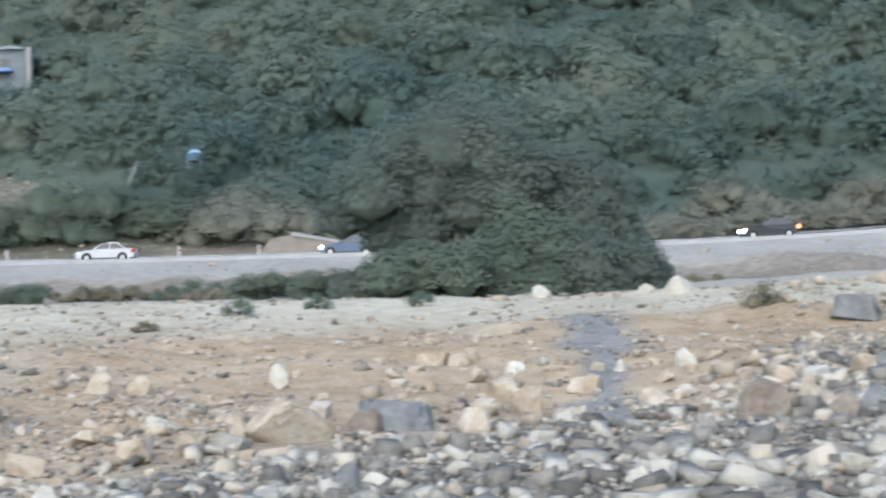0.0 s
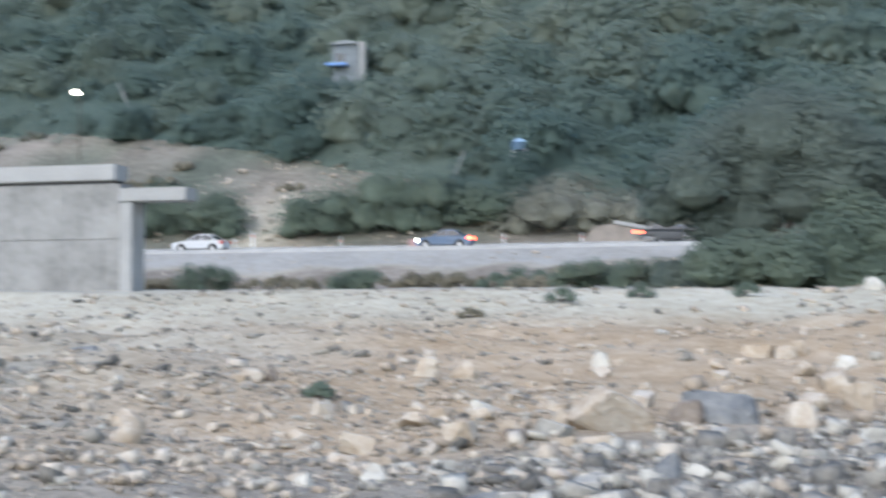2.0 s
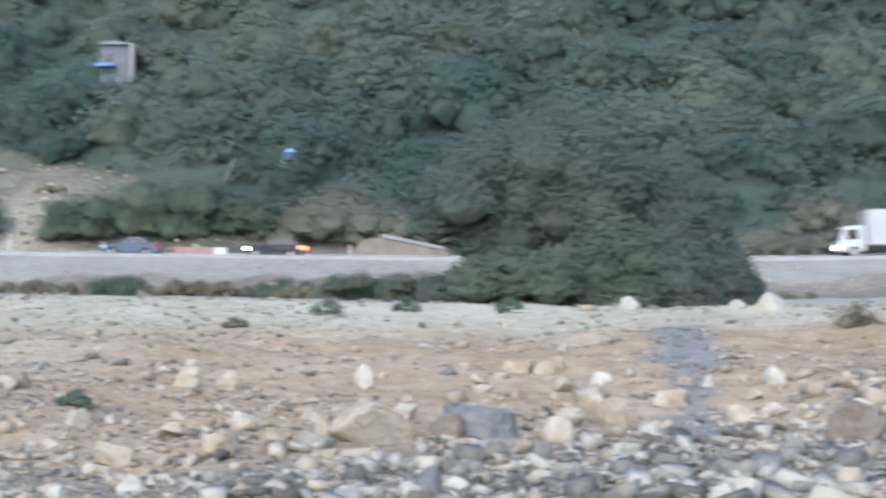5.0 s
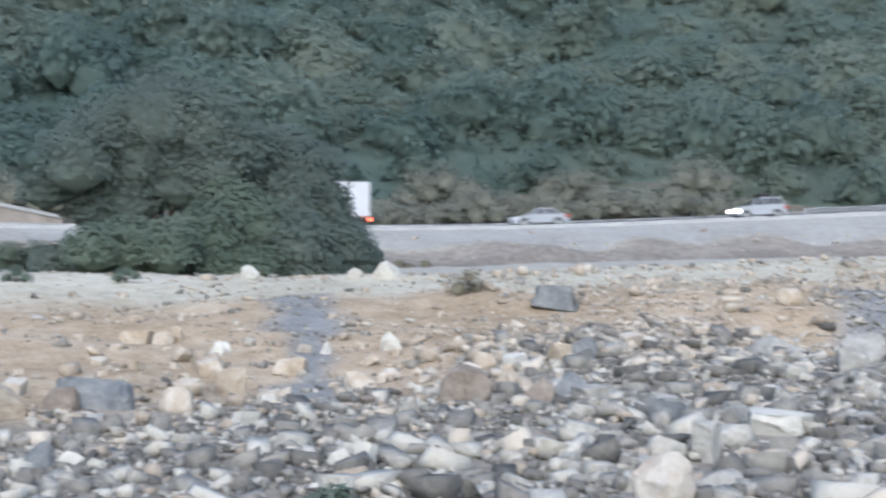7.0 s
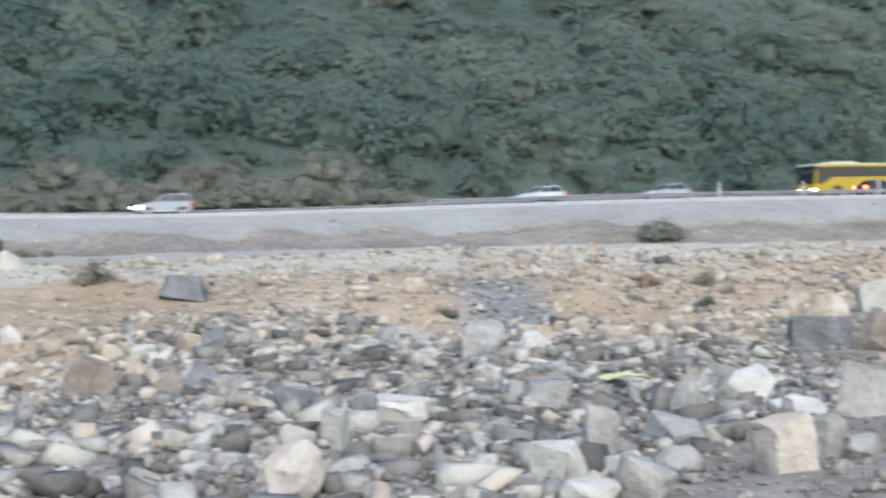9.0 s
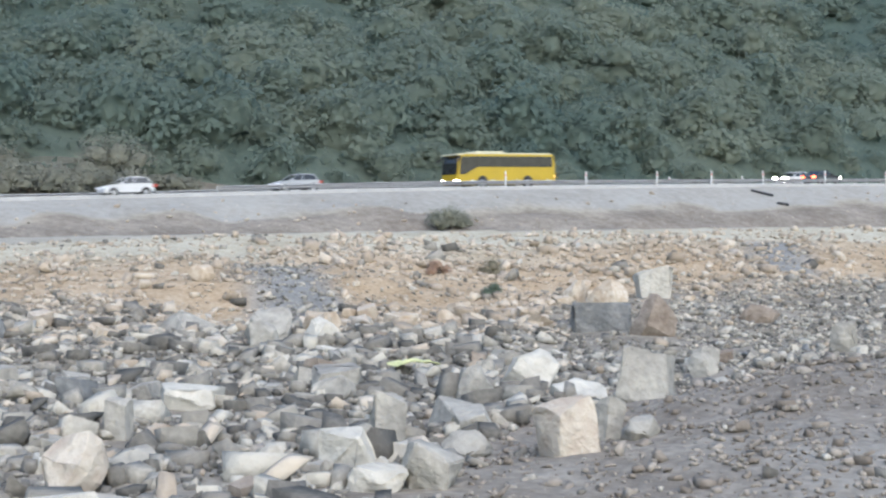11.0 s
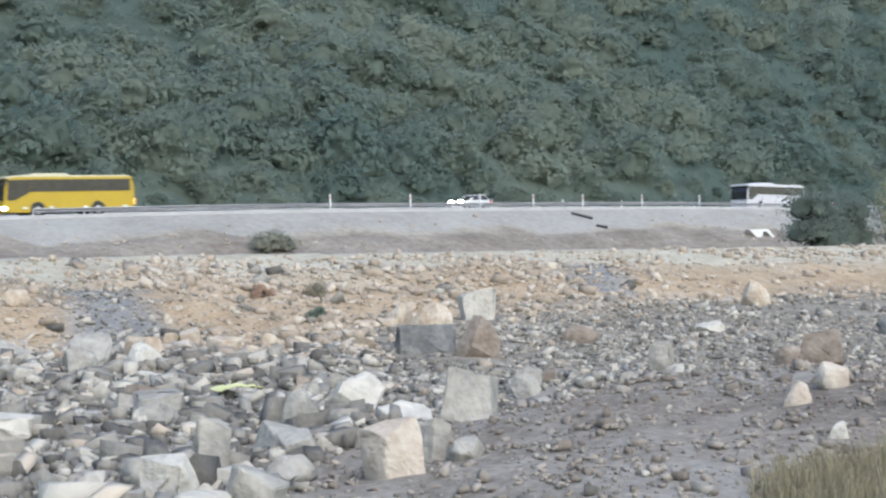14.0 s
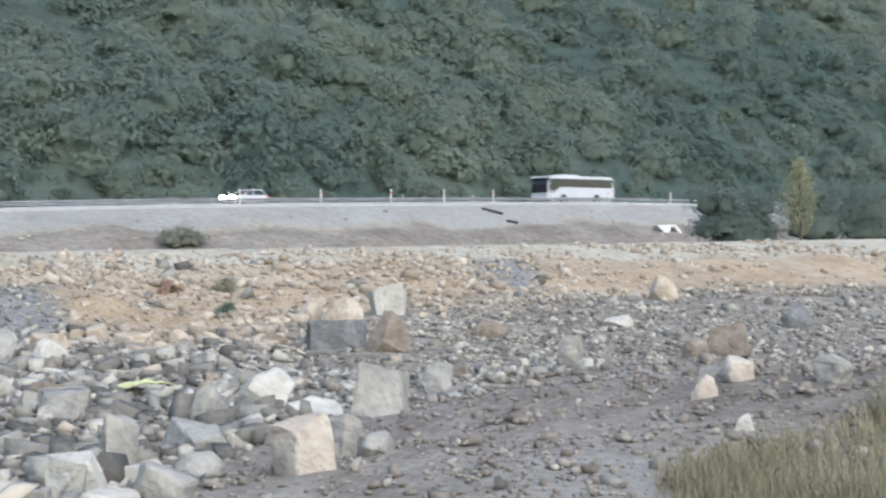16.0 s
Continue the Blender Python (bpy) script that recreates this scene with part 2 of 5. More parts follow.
def land(x, y, fine=True):
    """Height of the ground."""
    x, y = np.asarray(x, float), np.asarray(y, float)
    ty = foot_y(x)
    tz = along(x, [-25, -10, 0, 7.5, 14, 25, 35, 50, 90], [0.25, 0.1, 0.0, 0.5, 0.75, 1.28, 1.8, 2.0, 2.6], 2)
    by = 37.5 + 1.2 * rough(x, 0 * x, 9, 1)
    bz = along(x, [-60, -30, -14, 0, 20, 38, 54, 90], [1.0, 1.1, 1.2, 1.4, 2.3, 3.0, 3.3, 4.2])
    cy = 46.0 + 0 * x
    cz = along(x, [-60, -30, -14, 0, 13, 22, 46, 66, 100], [2.7, 2.5, 2.45, 2.35, 2.6, 3.35, 4.05, 4.7, 5.8])
    fy = 85.0 + 0 * x
    fz = along(x, [-50, -20, 10, 25, 49, 85, 130, 200], [3.1, 3.2, 3.5, 4.2, 5.0, 6.0, 7.5, 9.5])
    rz = road_z(x)
    ry = 95.5 + 0 * x
    hill = np.clip(y - 112, 0, 300)
    steep = 0.46 * np.clip((x - 50) / 150, 0, 1)
    knots = [(0 * x + 7.0, 0 * x), (ty, tz), (by, bz), (cy, cz), (fy, fz), (ry, rz - 0.15), (ry + 14.5, rz + 0.15), (ry + 16.5, rz - 0.2)]
    z = 0 * x * y
    for (ya, za), (yb, zb) in zip(knots, knots[1:]):
        f = np.clip((y - ya) / (yb - ya), 0, 1)
        z = np.where(y > ya, za + (zb - za) * f, z)
    z = z + hill * (0.42 + steep + 0.16 * np.clip(hill / 60, 0, 1)) + np.clip(hill / 20, 0, 1) * (2.2 * rough(x, y, 24, 2) + 1.0 * rough(x, y, 9, 3))
    z = z + 0.95 * np.exp(-((x - 15.0) ** 2 + (y - 7.5) ** 2) / 30) 
    if fine:
        near = np.clip((y - 5) / 4, 0, 1) * np.clip((94 - y) / 6, 0, 1)
        bank = np.clip((y - ty + 2) / 4, 0, 1) * np.clip((by + 3 - y) / 3, 0, 1)
        z = z + near * (0.09 * rough(x, y, 1.7, 0) + 0.05 * rough(x, y, 0.7, 1)) * (1 + 0.9 * np.exp(-((x - 15.0) ** 2 + (y - 7.5) ** 2) / 60)) + bank * (0.28 * rough(x, y, 4.0, 3) + 0.14 * rough(x, y, 1.3, 2))
        slope = np.clip((y - 84) / 3, 0, 1) * np.clip((93 - y) / 3, 0, 1)
        z = z + slope * 0.45 * rough(x, y, 3.2, 2)
    return z


# tongues of grey spoil tipped down the bank: from x, y to x, y, and half their width
CHUTES = [(3.3, 31.6, 3.8, 39.0, 0.72), (2.75, 26.0, 3.25, 31.0, 0.26), (2.5, 22.5, 2.7, 25.0, 0.6), (17.3, 31.3, 19.1, 36.0, 1.0), (13.3, 25.0, 17.3, 31.3, 0.8), (10.5, 18.7, 13.3, 25.0, 0.7), (38.0, 34.2, 43.0, 38.9, 0.9)]


def chute_share(x, y):
    """How far a place lies within a tongue of slate-grey spoil."""
    share = 0 * x * y
    for x0, y0, x1, y1, w in CHUTES:
        t = np.clip(((x - x0) * (x1 - x0) + (y - y0) * (y1 - y0)) / ((x1 - x0) ** 2 + (y1 - y0) ** 2), 0, 1)
        off = np.hypot(x - x0 - t * (x1 - x0), y - y0 - t * (y1 - y0)) / w + 0.35 * rough(x, y, 0.9, 1)
        share = np.maximum(share, np.clip(1.6 - off, 0, 1))
    return share


def soil_kind(x, y):
    """0 grey rubble, 1 tan soil."""
    ty = toe_y(x)
    edge = (y - ty) / 1.6 + 0.9 * rough(x, y, 2.4, 2)
    tan = 1 / (1 + np.exp(np.clip(-3 * edge, -50, 50)))
    pale = 1 / (1 + np.exp(np.clip(-(y - 38.5 - 1.0 * rough(x, y, 3, 1)) * 1.4, -50, 50)))
    worn = 0.85 * np.clip((-4.5 - 0.12 * y - x) / 5, 0, 1) * (0.75 + 0.35 * rough(x, y, 3, 0))
    tan, pale = tan * (1 - worn), np.maximum(pale, 0.8 * worn)
    grey = chute_share(x, y)
    tan, pale = tan * (1 - grey), pale * (1 - grey)
    return tan, pale


# ---- ground ----
def spread_axis(*pieces):
    out = []
    for a, b, step in pieces:
        out.append(np.arange(a, b, step))
    return np.concatenate(out)


gx = spread_axis((-3000, -400, 260), (-400, -130, 18), (-130, -45, 2.5), (-45, -12, 0.6), (-12, 40, 0.4), (40, 90, 0.8), (90, 200, 2.5), (200, 420, 10), (420, 3100, 260))
gy = spread_axis((-3000, -200, 280), (-200, 0, 20), (0, 9, 1.0), (9, 48, 0.4), (48, 84, 1.6), (84, 98, 0.5), (98, 130, 1.6), (130, 260, 4), (260, 400, 15), (400, 3100, 270))
GX, GY = np.meshgrid(gx, gy, indexing="ij")
GZ = land(GX, GY)
nx, ny = GX.shape
idx = np.arange(nx * ny).reshape(nx, ny)
quads = np.stack([idx[:-1, :-1], idx[1:, :-1], idx[1:, 1:], idx[:-1, 1:]], -1).reshape(-1, 4)


def ground_material():
    m = bpy.data.materials.new("earth_and_gravel")
    m.use_nodes = True
    n, l = m.node_tree.nodes, m.node_tree.links
    bsdf = n["Principled BSDF"]
    bsdf.inputs["Roughness"].default_value, bsdf.inputs["Specular IOR Level"].default_value = 0.95, 0.15
    place = n.new("ShaderNodeNewGeometry").outputs["Position"]

    def noise_at(scale, detail=6):
        t = n.new("ShaderNodeTexNoise")
        t.inputs["Scale"].default_value, t.inputs["Detail"].default_value = scale, detail
        l.new(place, t.inputs["Vector"])
        return t.outputs["Fac"]

    big, mid, small = noise_at(0.22), noise_at(1.6), noise_at(9.0)
    total = n.new("ShaderNodeMath")
    total.operation = "MULTIPLY_ADD"
    l.new(small, total.inputs[0])
    total.inputs[1].default_value = 0.4
    other = n.new("ShaderNodeMath")
    other.operation = "MULTIPLY_ADD"
    l.new(mid, other.inputs[0])
    other.inputs[1].default_value = 0.35
    third = n.new("ShaderNodeMath")
    third.operation = "MULTIPLY"
    l.new(big, third.inputs[0])
    third.inputs[1].default_value = 0.3
    l.new(third.outputs[0], other.inputs[2])
    l.new(other.outputs[0], total.inputs[2])

    def ramp(colors, lo=0.43, hi=0.62):
        r = n.new("ShaderNodeValToRGB")
        e = r.color_ramp.elements
        e[0].position, e[1].position = lo, hi
        e[0].color, e[1].color = (*colors[0], 1), (*colors[-1], 1)
        for i, c in enumerate(colors[1:-1]):
            e.new(lo + (hi - lo) * (i + 1) / (len(colors) - 1)).color = (*c, 1)
        l.new(total.outputs[0], r.inputs["Fac"])
        return r.outputs["Color"]

    color = ramp(GREY)
    for name, colors in (("tan", TAN), ("pale", ((0.312, 0.281, 0.213), (0.390, 0.358, 0.280), (0.452, 0.423, 0.344))),
                         ("gravel", ((0.228, 0.218, 0.197), (0.276, 0.265, 0.241), (0.307, 0.300, 0.275))),
                         ("brown", ((0.136, 0.116, 0.096), (0.196, 0.172, 0.144), (0.262, 0.235, 0.200))),
                         ("slate", ((0.150, 0.152, 0.150), (0.195, 0.197, 0.192), (0.245, 0.246, 0.238))),
                         ("wood", ((0.05, 0.062, 0.048), (0.07, 0.086, 0.066), (0.10, 0.118, 0.09)))):
        a = n.new("ShaderNodeAttribute")
        a.attribute_name = name
        mix = n.new("ShaderNodeMix")
        mix.data_type = "RGBA"
        l.new(a.outputs["Fac"], mix.inputs["Factor"])
        l.new(color, mix.inputs["A"])
        l.new(ramp(colors), mix.inputs["B"])
        color = mix.outputs["Result"]
    l.new(color, bsdf.inputs["Base Color"])
    b = n.new("ShaderNodeBump")
    b.inputs["Strength"].default_value, b.inputs["Distance"].default_value = 0.8, 0.12
    l.new(total.outputs[0], b.inputs["Height"])
    l.new(b.outputs["Normal"], bsdf.inputs["Normal"])
    return m


def bare_y(x):
    """Where the woods begin on the hillside."""
    return along(x, [-140, -110, -60, -38, -12, 5, 20, 45, 60, 90], [155, 151, 140, 129, 120, 118, 120, 121, 114, 113], 4)


ground = soup("ground", np.stack([GX, GY, GZ], -1).reshape(-1, 3), quads, ground_material())
tan_f, pale_f = soil_kind(GX, GY)
tan_f = tan_f * np.clip((GY - 4) / 3, 0, 1)
top = (85 + 6.0 + 0.8 * rough(GX, GY, 9, 1) + 1.0 * rough(GX, GY, 3, 2) - GY) / 1.6
on_slope = (GY > 83.5) & (GY < 112)
brown_f = np.clip(top, 0, 1) * np.clip((GY - 83) / 1.5, 0, 1) + (GY > 111)
gravel_f = np.where((GY > 86) & (GY < 111), 1 - np.clip(top, 0, 1), 0.0) + np.clip((GY - 47) / 10, 0, 1) * (GY < 86) * 0.6
wood_f = np.clip((GY - bare_y(GX) + 2 * rough(GX, GY, 6, 2)) / 3, 0, 1)
wood_f = np.maximum(wood_f, (GY > 111) * np.clip(0.52 + 0.6 * rough(GX, GY, 5, 3), 0, 0.85))
cut = np.exp(-((GX + 44) ** 2 / 30 + (GY - 119) ** 2 / 40))
pale_f = np.where(GY > 111, np.clip(1.5 * cut + 0.5 * rough(GX, GY, 2.5, 1) * cut, 0, 0.9), pale_f)
mound_f = np.exp(-((GX - 15.0) ** 2 + (GY - 7.5) ** 2) / 70)
gravel_f = np.maximum(gravel_f, np.clip(1.6 * mound_f, 0, 1) * np.clip(0.8 + 0.5 * rough(GX, GY, 1.2, 0), 0, 1))
brown_f = np.maximum(brown_f, np.clip(1.5 * mound_f, 0, 1) * np.clip(0.8 + 0.5 * rough(GX, GY, 1.9, 2), 0.3, 1))
brown_f = brown_f * (1 - np.where(GY > 111, pale_f, 0))
wood_f = wood_f * (1 - np.where(GY > 111, pale_f, 0))
for name, values in (("tan", tan_f), ("pale", pale_f), ("gravel", gravel_f), ("brown", np.clip(brown_f, 0, 1)), ("slate", 0.85 * chute_share(GX, GY)), ("wood", wood_f)):
    a = ground.data.attributes.new(name, "FLOAT", "POINT")
    a.data.foreach_set("value", values.ravel().astype(np.float32))
ground.data.polygons.foreach_set("use_smooth", np.ones(len(ground.data.polygons), bool))
tagged(ground, "grey rubble, tan earth bank and brown wooded hillside", "ground", kind="structure")

# road with its kerb lines
rx = np.arange(-420, 420, 4.0)
rows = [(95.55, -0.4), (95.6, 0.0), (95.9, 0.03), (102.4, 0.06), (109.4, 0.03), (109.8, 0.0)]
rv = np.array([[(x, y, deck_z(x, y) + z) for y, z in rows] for x in rx]).reshape(-1, 3)
ri = np.arange(len(rx) * len(rows)).reshape(len(rx), len(rows))
road = soup("road", rv, np.stack([ri[:-1, :-1], ri[1:, :-1], ri[1:, 1:], ri[:-1, 1:]], -1).reshape(-1, 4), M_ASPHALT)
tagged(road, "grey asphalt highway on top of a gravel embankment", "road", kind="structure")

for name, y0, y1 in (("kerb_near", 95.25, 95.6), ("kerb_far", 109.85, 110.15)):
    kv = np.array([[(x, y0, deck_z(x, y0) - 0.35), (x, y0, deck_z(x, y0) + 0.05), (x, y1, deck_z(x, y0) + 0.05), (x, y1, deck_z(x, y0) - 0.35)] for x in rx]).reshape(-1, 3)
    ki = np.arange(len(rx) * 4).reshape(len(rx), 4)
    kerb = soup(name, kv, np.stack([ki[:-1, :-1], ki[:-1, 1:], ki[1:, 1:], ki[1:, :-1]], -1).reshape(-1, 4), M_CONCRETE_PALE)
    tagged(kerb, "low pale concrete kerb along the highway edge", "kerb", kind="structure")


# ---- stones ----
def hull(seed, points=11, squash=(1, 0.8, 0.65), block=False):
    r = random.Random(seed)
    bm = bmesh.new()
    if block:
        for sx in (-1, 1):
            for sy in (-1, 1):
                for sz in (-1, 1):
                    c = [sx * r.uniform(0.5, 1), sy * r.uniform(0.5, 1), sz * r.uniform(0.55, 1)]
                    for k in range(3):
                        d = list(c)
                        d[k] *= r.uniform(0.72, 0.9)
                        bm.verts.new([d[i] * squash[i] for i in range(3)])
    else:
        for _ in range(points):
            v = Vector((r.gauss(0, 1), r.gauss(0, 1), r.gauss(0, 1))).normalized() * r.uniform(0.8, 1.05)
            bm.verts.new([v[i] * squash[i] for i in range(3)])
    out = bmesh.ops.convex_hull(bm, input=bm.verts[:])
    bmesh.ops.delete(bm, geom=list({v for v in out["geom_interior"] + out["geom_unused"] if isinstance(v, bmesh.types.BMVert)}), context="VERTS")
    return bm


def hull_arrays(seed, points=10):
    if points:
        bm = hull(seed, points)
    else:
        r = random.Random(seed)
        bm = bmesh.new()
        w, d, h = 1, r.uniform(0.5, 0.85), r.uniform(0.32, 0.66)
        for sx in (-1, 1):
            for sy in (-1, 1):
                for sz in (-1, 1):
                    bm.verts.new((sx * w * r.uniform(0.45, 1.05), sy * d * r.uniform(0.45, 1.05), sz * h * r.uniform(0.55, 1.05)))
        out = bmesh.ops.convex_hull(bm, input=bm.verts[:])
        bmesh.ops.delete(bm, geom=list({v for v in out["geom_interior"] + out["geom_unused"] if isinstance(v, bmesh.types.BMVert)}), context="VERTS")
    bmesh.ops.triangulate(bm, faces=bm.faces[:])
    bm.verts.ensure_lookup_table()
    for i, v in enumerate(bm.verts):
        v.index = i
    vs = np.array([v.co[:] for v in bm.verts])
    fs = np.array([[v.index for v in f.verts] for f in bm.faces])
    bm.free()
    return vs, fs


STONES = [hull_arrays(100 + i, 7) for i in range(3)] + [hull_arrays(200 + i, 0) for i in range(15)]


def scatter(name, label, mat, x, y, size, seed, category="rubble"):
    """Loose stones at x, y with those radii, joined into one piece of ground cover."""
    rng = np.random.RandomState(seed)
    kind = rng.randint(0, len(STONES), len(x))
    z = land(x, y)
    vs_all, fs_all, base = [], [], 0
    for k, (vs, fs) in enumerate(STONES):
        pick = np.where(kind == k)[0]
        if not len(pick):
            continue
        a = rng.rand(len(pick)) * 6.283
        tilt = rng.randn(len(pick)) * 0.35
        s = size[pick][:, None] * rng.uniform(0.75, 1.25, (len(pick), 3))
        p = vs[None] * s[:, None, :]
        ct, st = np.cos(tilt)[:, None], np.sin(tilt)[:, None]
        px, pz = p[..., 0] * ct - p[..., 2] * st, p[..., 0] * st + p[..., 2] * ct
        ca, sa = np.cos(a)[:, None], np.sin(a)[:, None]
        q = np.stack([px * ca - p[..., 1] * sa + x[pick][:, None], px * sa + p[..., 1] * ca + y[pick][:, None], pz + (z[pick] + 0.25 * size[pick])[:, None]], -1)
        n = len(vs)
        vs_all.append(q.reshape(-1, 3))
        fs_all.append((fs[None] + (np.arange(len(pick)) * n)[:, None, None] + base).reshape(-1, 3))
        base += n * len(pick)
    ob = soup(name, np.concatenate(vs_all), np.concatenate(fs_all), mat)
    return tagged(ob, label, category, kind="stuff")


def fan(n, seed, a0, a1, d0, d1, power=1.0):
    """Places seen from the origin between two bearings and two distances."""
    rng = np.random.RandomState(seed)
    a = np.radians(rng.uniform(a0, a1, n))
    d = np.sqrt(rng.uniform(0, 1, n) ** power * (d1 ** 2 - d0 ** 2) + d0 ** 2)
    return d * np.sin(a), d * np.cos(a), rng




# ---- plants ----
def ico(sub=1):
    bm = bmesh.new()
    bmesh.ops.create_icosphere(bm, subdivisions=sub, radius=1)
    bm.verts.ensure_lookup_table()
    vs = np.array([v.co[:] for v in bm.verts])
    fs = np.array([[v.index for v in f.verts] for f in bm.faces])
    bm.free()
    return vs, fs


CORE_V, CORE_F = ico(1)


def crown_arrays(lobes, leaves, leaf, rng, core=0.8, shade=None, ragged=0.25, depth=(0.55, 1.22)):
    """Leaf tufts over a set of lobes (x, y, z, radius, height factor); triangles only."""
    V, F, base = [], [], 0
    for lx, ly, lz, r, h in lobes:
        if not core:
            c = np.zeros((0, 3))
        else:
            c = CORE_V * (r * core) * rng.uniform(1 - ragged, 1 + ragged, (len(CORE_V), 1)) * np.array([1, 1, h]) + np.array([lx, ly, lz])
        if core:
            V.append(c)
            F.append(CORE_F + base)
            base += len(c)
            if shade is not None:
                shade.append(CORE_V * 0.6 + np.array([0, 0, 0.5]))
        n = leaves
        d = rng.randn(n, 3)
        d /= np.linalg.norm(d, axis=1)[:, None]
        d[:, 2] = np.where(d[:, 2] < -0.35, -d[:, 2], d[:, 2])
        c = d * r * rng.uniform(*depth, (n, 1)) * np.array([1, 1, h]) + np.array([lx, ly, lz])
        out = d + 0.3 * rng.randn(n, 3) + np.array([0, -0.35, 0.45])
        u = np.cross(out, rng.randn(n, 3))
        u /= np.linalg.norm(u, axis=1)[:, None] + 1e-6
        w = np.cross(out, u)
        w /= np.linalg.norm(w, axis=1)[:, None] + 1e-6
        s = leaf * rng.uniform(0.5, 1.3, (n, 1))
        a, b, e = c - u * s * 0.5 - w * s * 0.35, c + u * s * 0.6, c - u * s * 0.3 + w * s * 0.5
        V.append(np.stack([a, b, e], 1).reshape(-1, 3))
        if shade is not None:
            shade.append(np.repeat(d * 0.6 + 0.12 * rng.randn(n, 3) + np.array([0, 0, 0.5]), 3, 0))
        F.append(np.arange(3 * n).reshape(n, 3) + base)
        base += 3 * n
    return np.concatenate(V), np.concatenate(F)


def facing(V, F, N):
    """Turn each triangle's winding to the side that its leaf shades on."""
    V, F, N = np.asarray(V), np.array(F), np.asarray(N)
    a, b, c = V[F[:, 0]], V[F[:, 1]], V[F[:, 2]]
    wrong = np.einsum("ij,ij->i", np.cross(b - a, c - a), N[F].sum(1)) < 0
    F[wrong] = F[wrong][:, [0, 2, 1]]
    return F


def lie_of_leaves(me, normals):
    """Crowns shade as round masses: the leaves take the lie of the crown."""
    normals = normals / (np.linalg.norm(normals, axis=1)[:, None] + 1e-6)
    me.polygons.foreach_set("use_smooth", np.ones(len(me.polygons), bool))
    a = me.attributes.new("custom_normal", "FLOAT_VECTOR", "POINT")
    a.data.foreach_set("vector", normals.astype(np.float32).ravel())


def lobes_for(width, height, count, rng, low=0.35):
    out = []
    for _ in range(count):
        a, q = rng.uniform(0, 6.283), math.sqrt(rng.uniform(0, 1))
        z = rng.uniform(low, 0.82) * height
        taper = 1 - 0.55 * max(0, z / height - 0.4)
        r = rng.uniform(0.22, 0.34) * min(width, height)
        out.append((math.cos(a) * q * (width / 2 - r) * taper, math.sin(a) * q * (width / 2 - r) * taper, z, r, rng.uniform(0.75, 1.0)))
    return out


def place_plant(name, x, y, label, category, mat, lobes, leaves, leaf, seed, trunk=0.0, group="", sink=0.0, core=0.56, depth=(0.55, 1.22)):
    """A tree or shrub: trunk with limbs, and a crown of leaf tufts."""
    rng = np.random.RandomState(seed)
    base = new(name)
    base.matrix_world = Matrix.Translation((x, y, float(land(x, y)) - sink))
    shade = []
    V, F = crown_arrays(lobes, leaves, leaf, rng, core, shade, 0.16 if core > 0.6 else 0.25, depth)
    shade = np.concatenate(shade)
    lie_of_leaves(soup("crown", V, facing(V, F, shade), mat, base).data, shade)
    if trunk:
        bm = bmesh.new()
        fork = min(l[2] for l in lobes) * 0.8
        tube_bm((0, 0, -0.2), (0, 0, fork), trunk, trunk * 0.75, 8, bm)
        for l in lobes[:5]:
            tube_bm((0, 0, fork * 0.85), (l[0] * 0.8, l[1] * 0.8, l[2]), trunk * 0.6, trunk * 0.2, 6, bm)
        part("trunk", bm, M_BARK, base)
    tagged(base, label, category, group)
    return base


# woods on the hillside, behind the highway
rng = np.random.RandomState(11)


def hill_crown(w, h, rng):
    """A broad rounded crown that reaches down to the slope: one main dome with smaller domes on its flanks."""
    lobes = [(0, 0, h * 0.42, w * 0.42, 1.1 * h / w)]
    for k in range(5):
        a = 6.283 * (k + rng.uniform(-0.3, 0.3)) / 5
        z = h * (0.2 + 0.42 * (k % 3) / 2 + rng.uniform(-0.05, 0.08))
        q = w * rng.uniform(0.20, 0.30) * (1.15 - 0.6 * z / h)
        lobes.append((math.cos(a) * q, math.sin(a) * q, z, w * rng.uniform(0.2, 0.3), rng.uniform(0.8, 1.0)))
    shade = []
    V, F = crown_arrays(lobes, 190, 0.58, rng, 0.66, shade, 0.2, (0.64, 1.24))
    return V, F, np.concatenate(shade) * np.array([0.8, 0.8, 1.0])


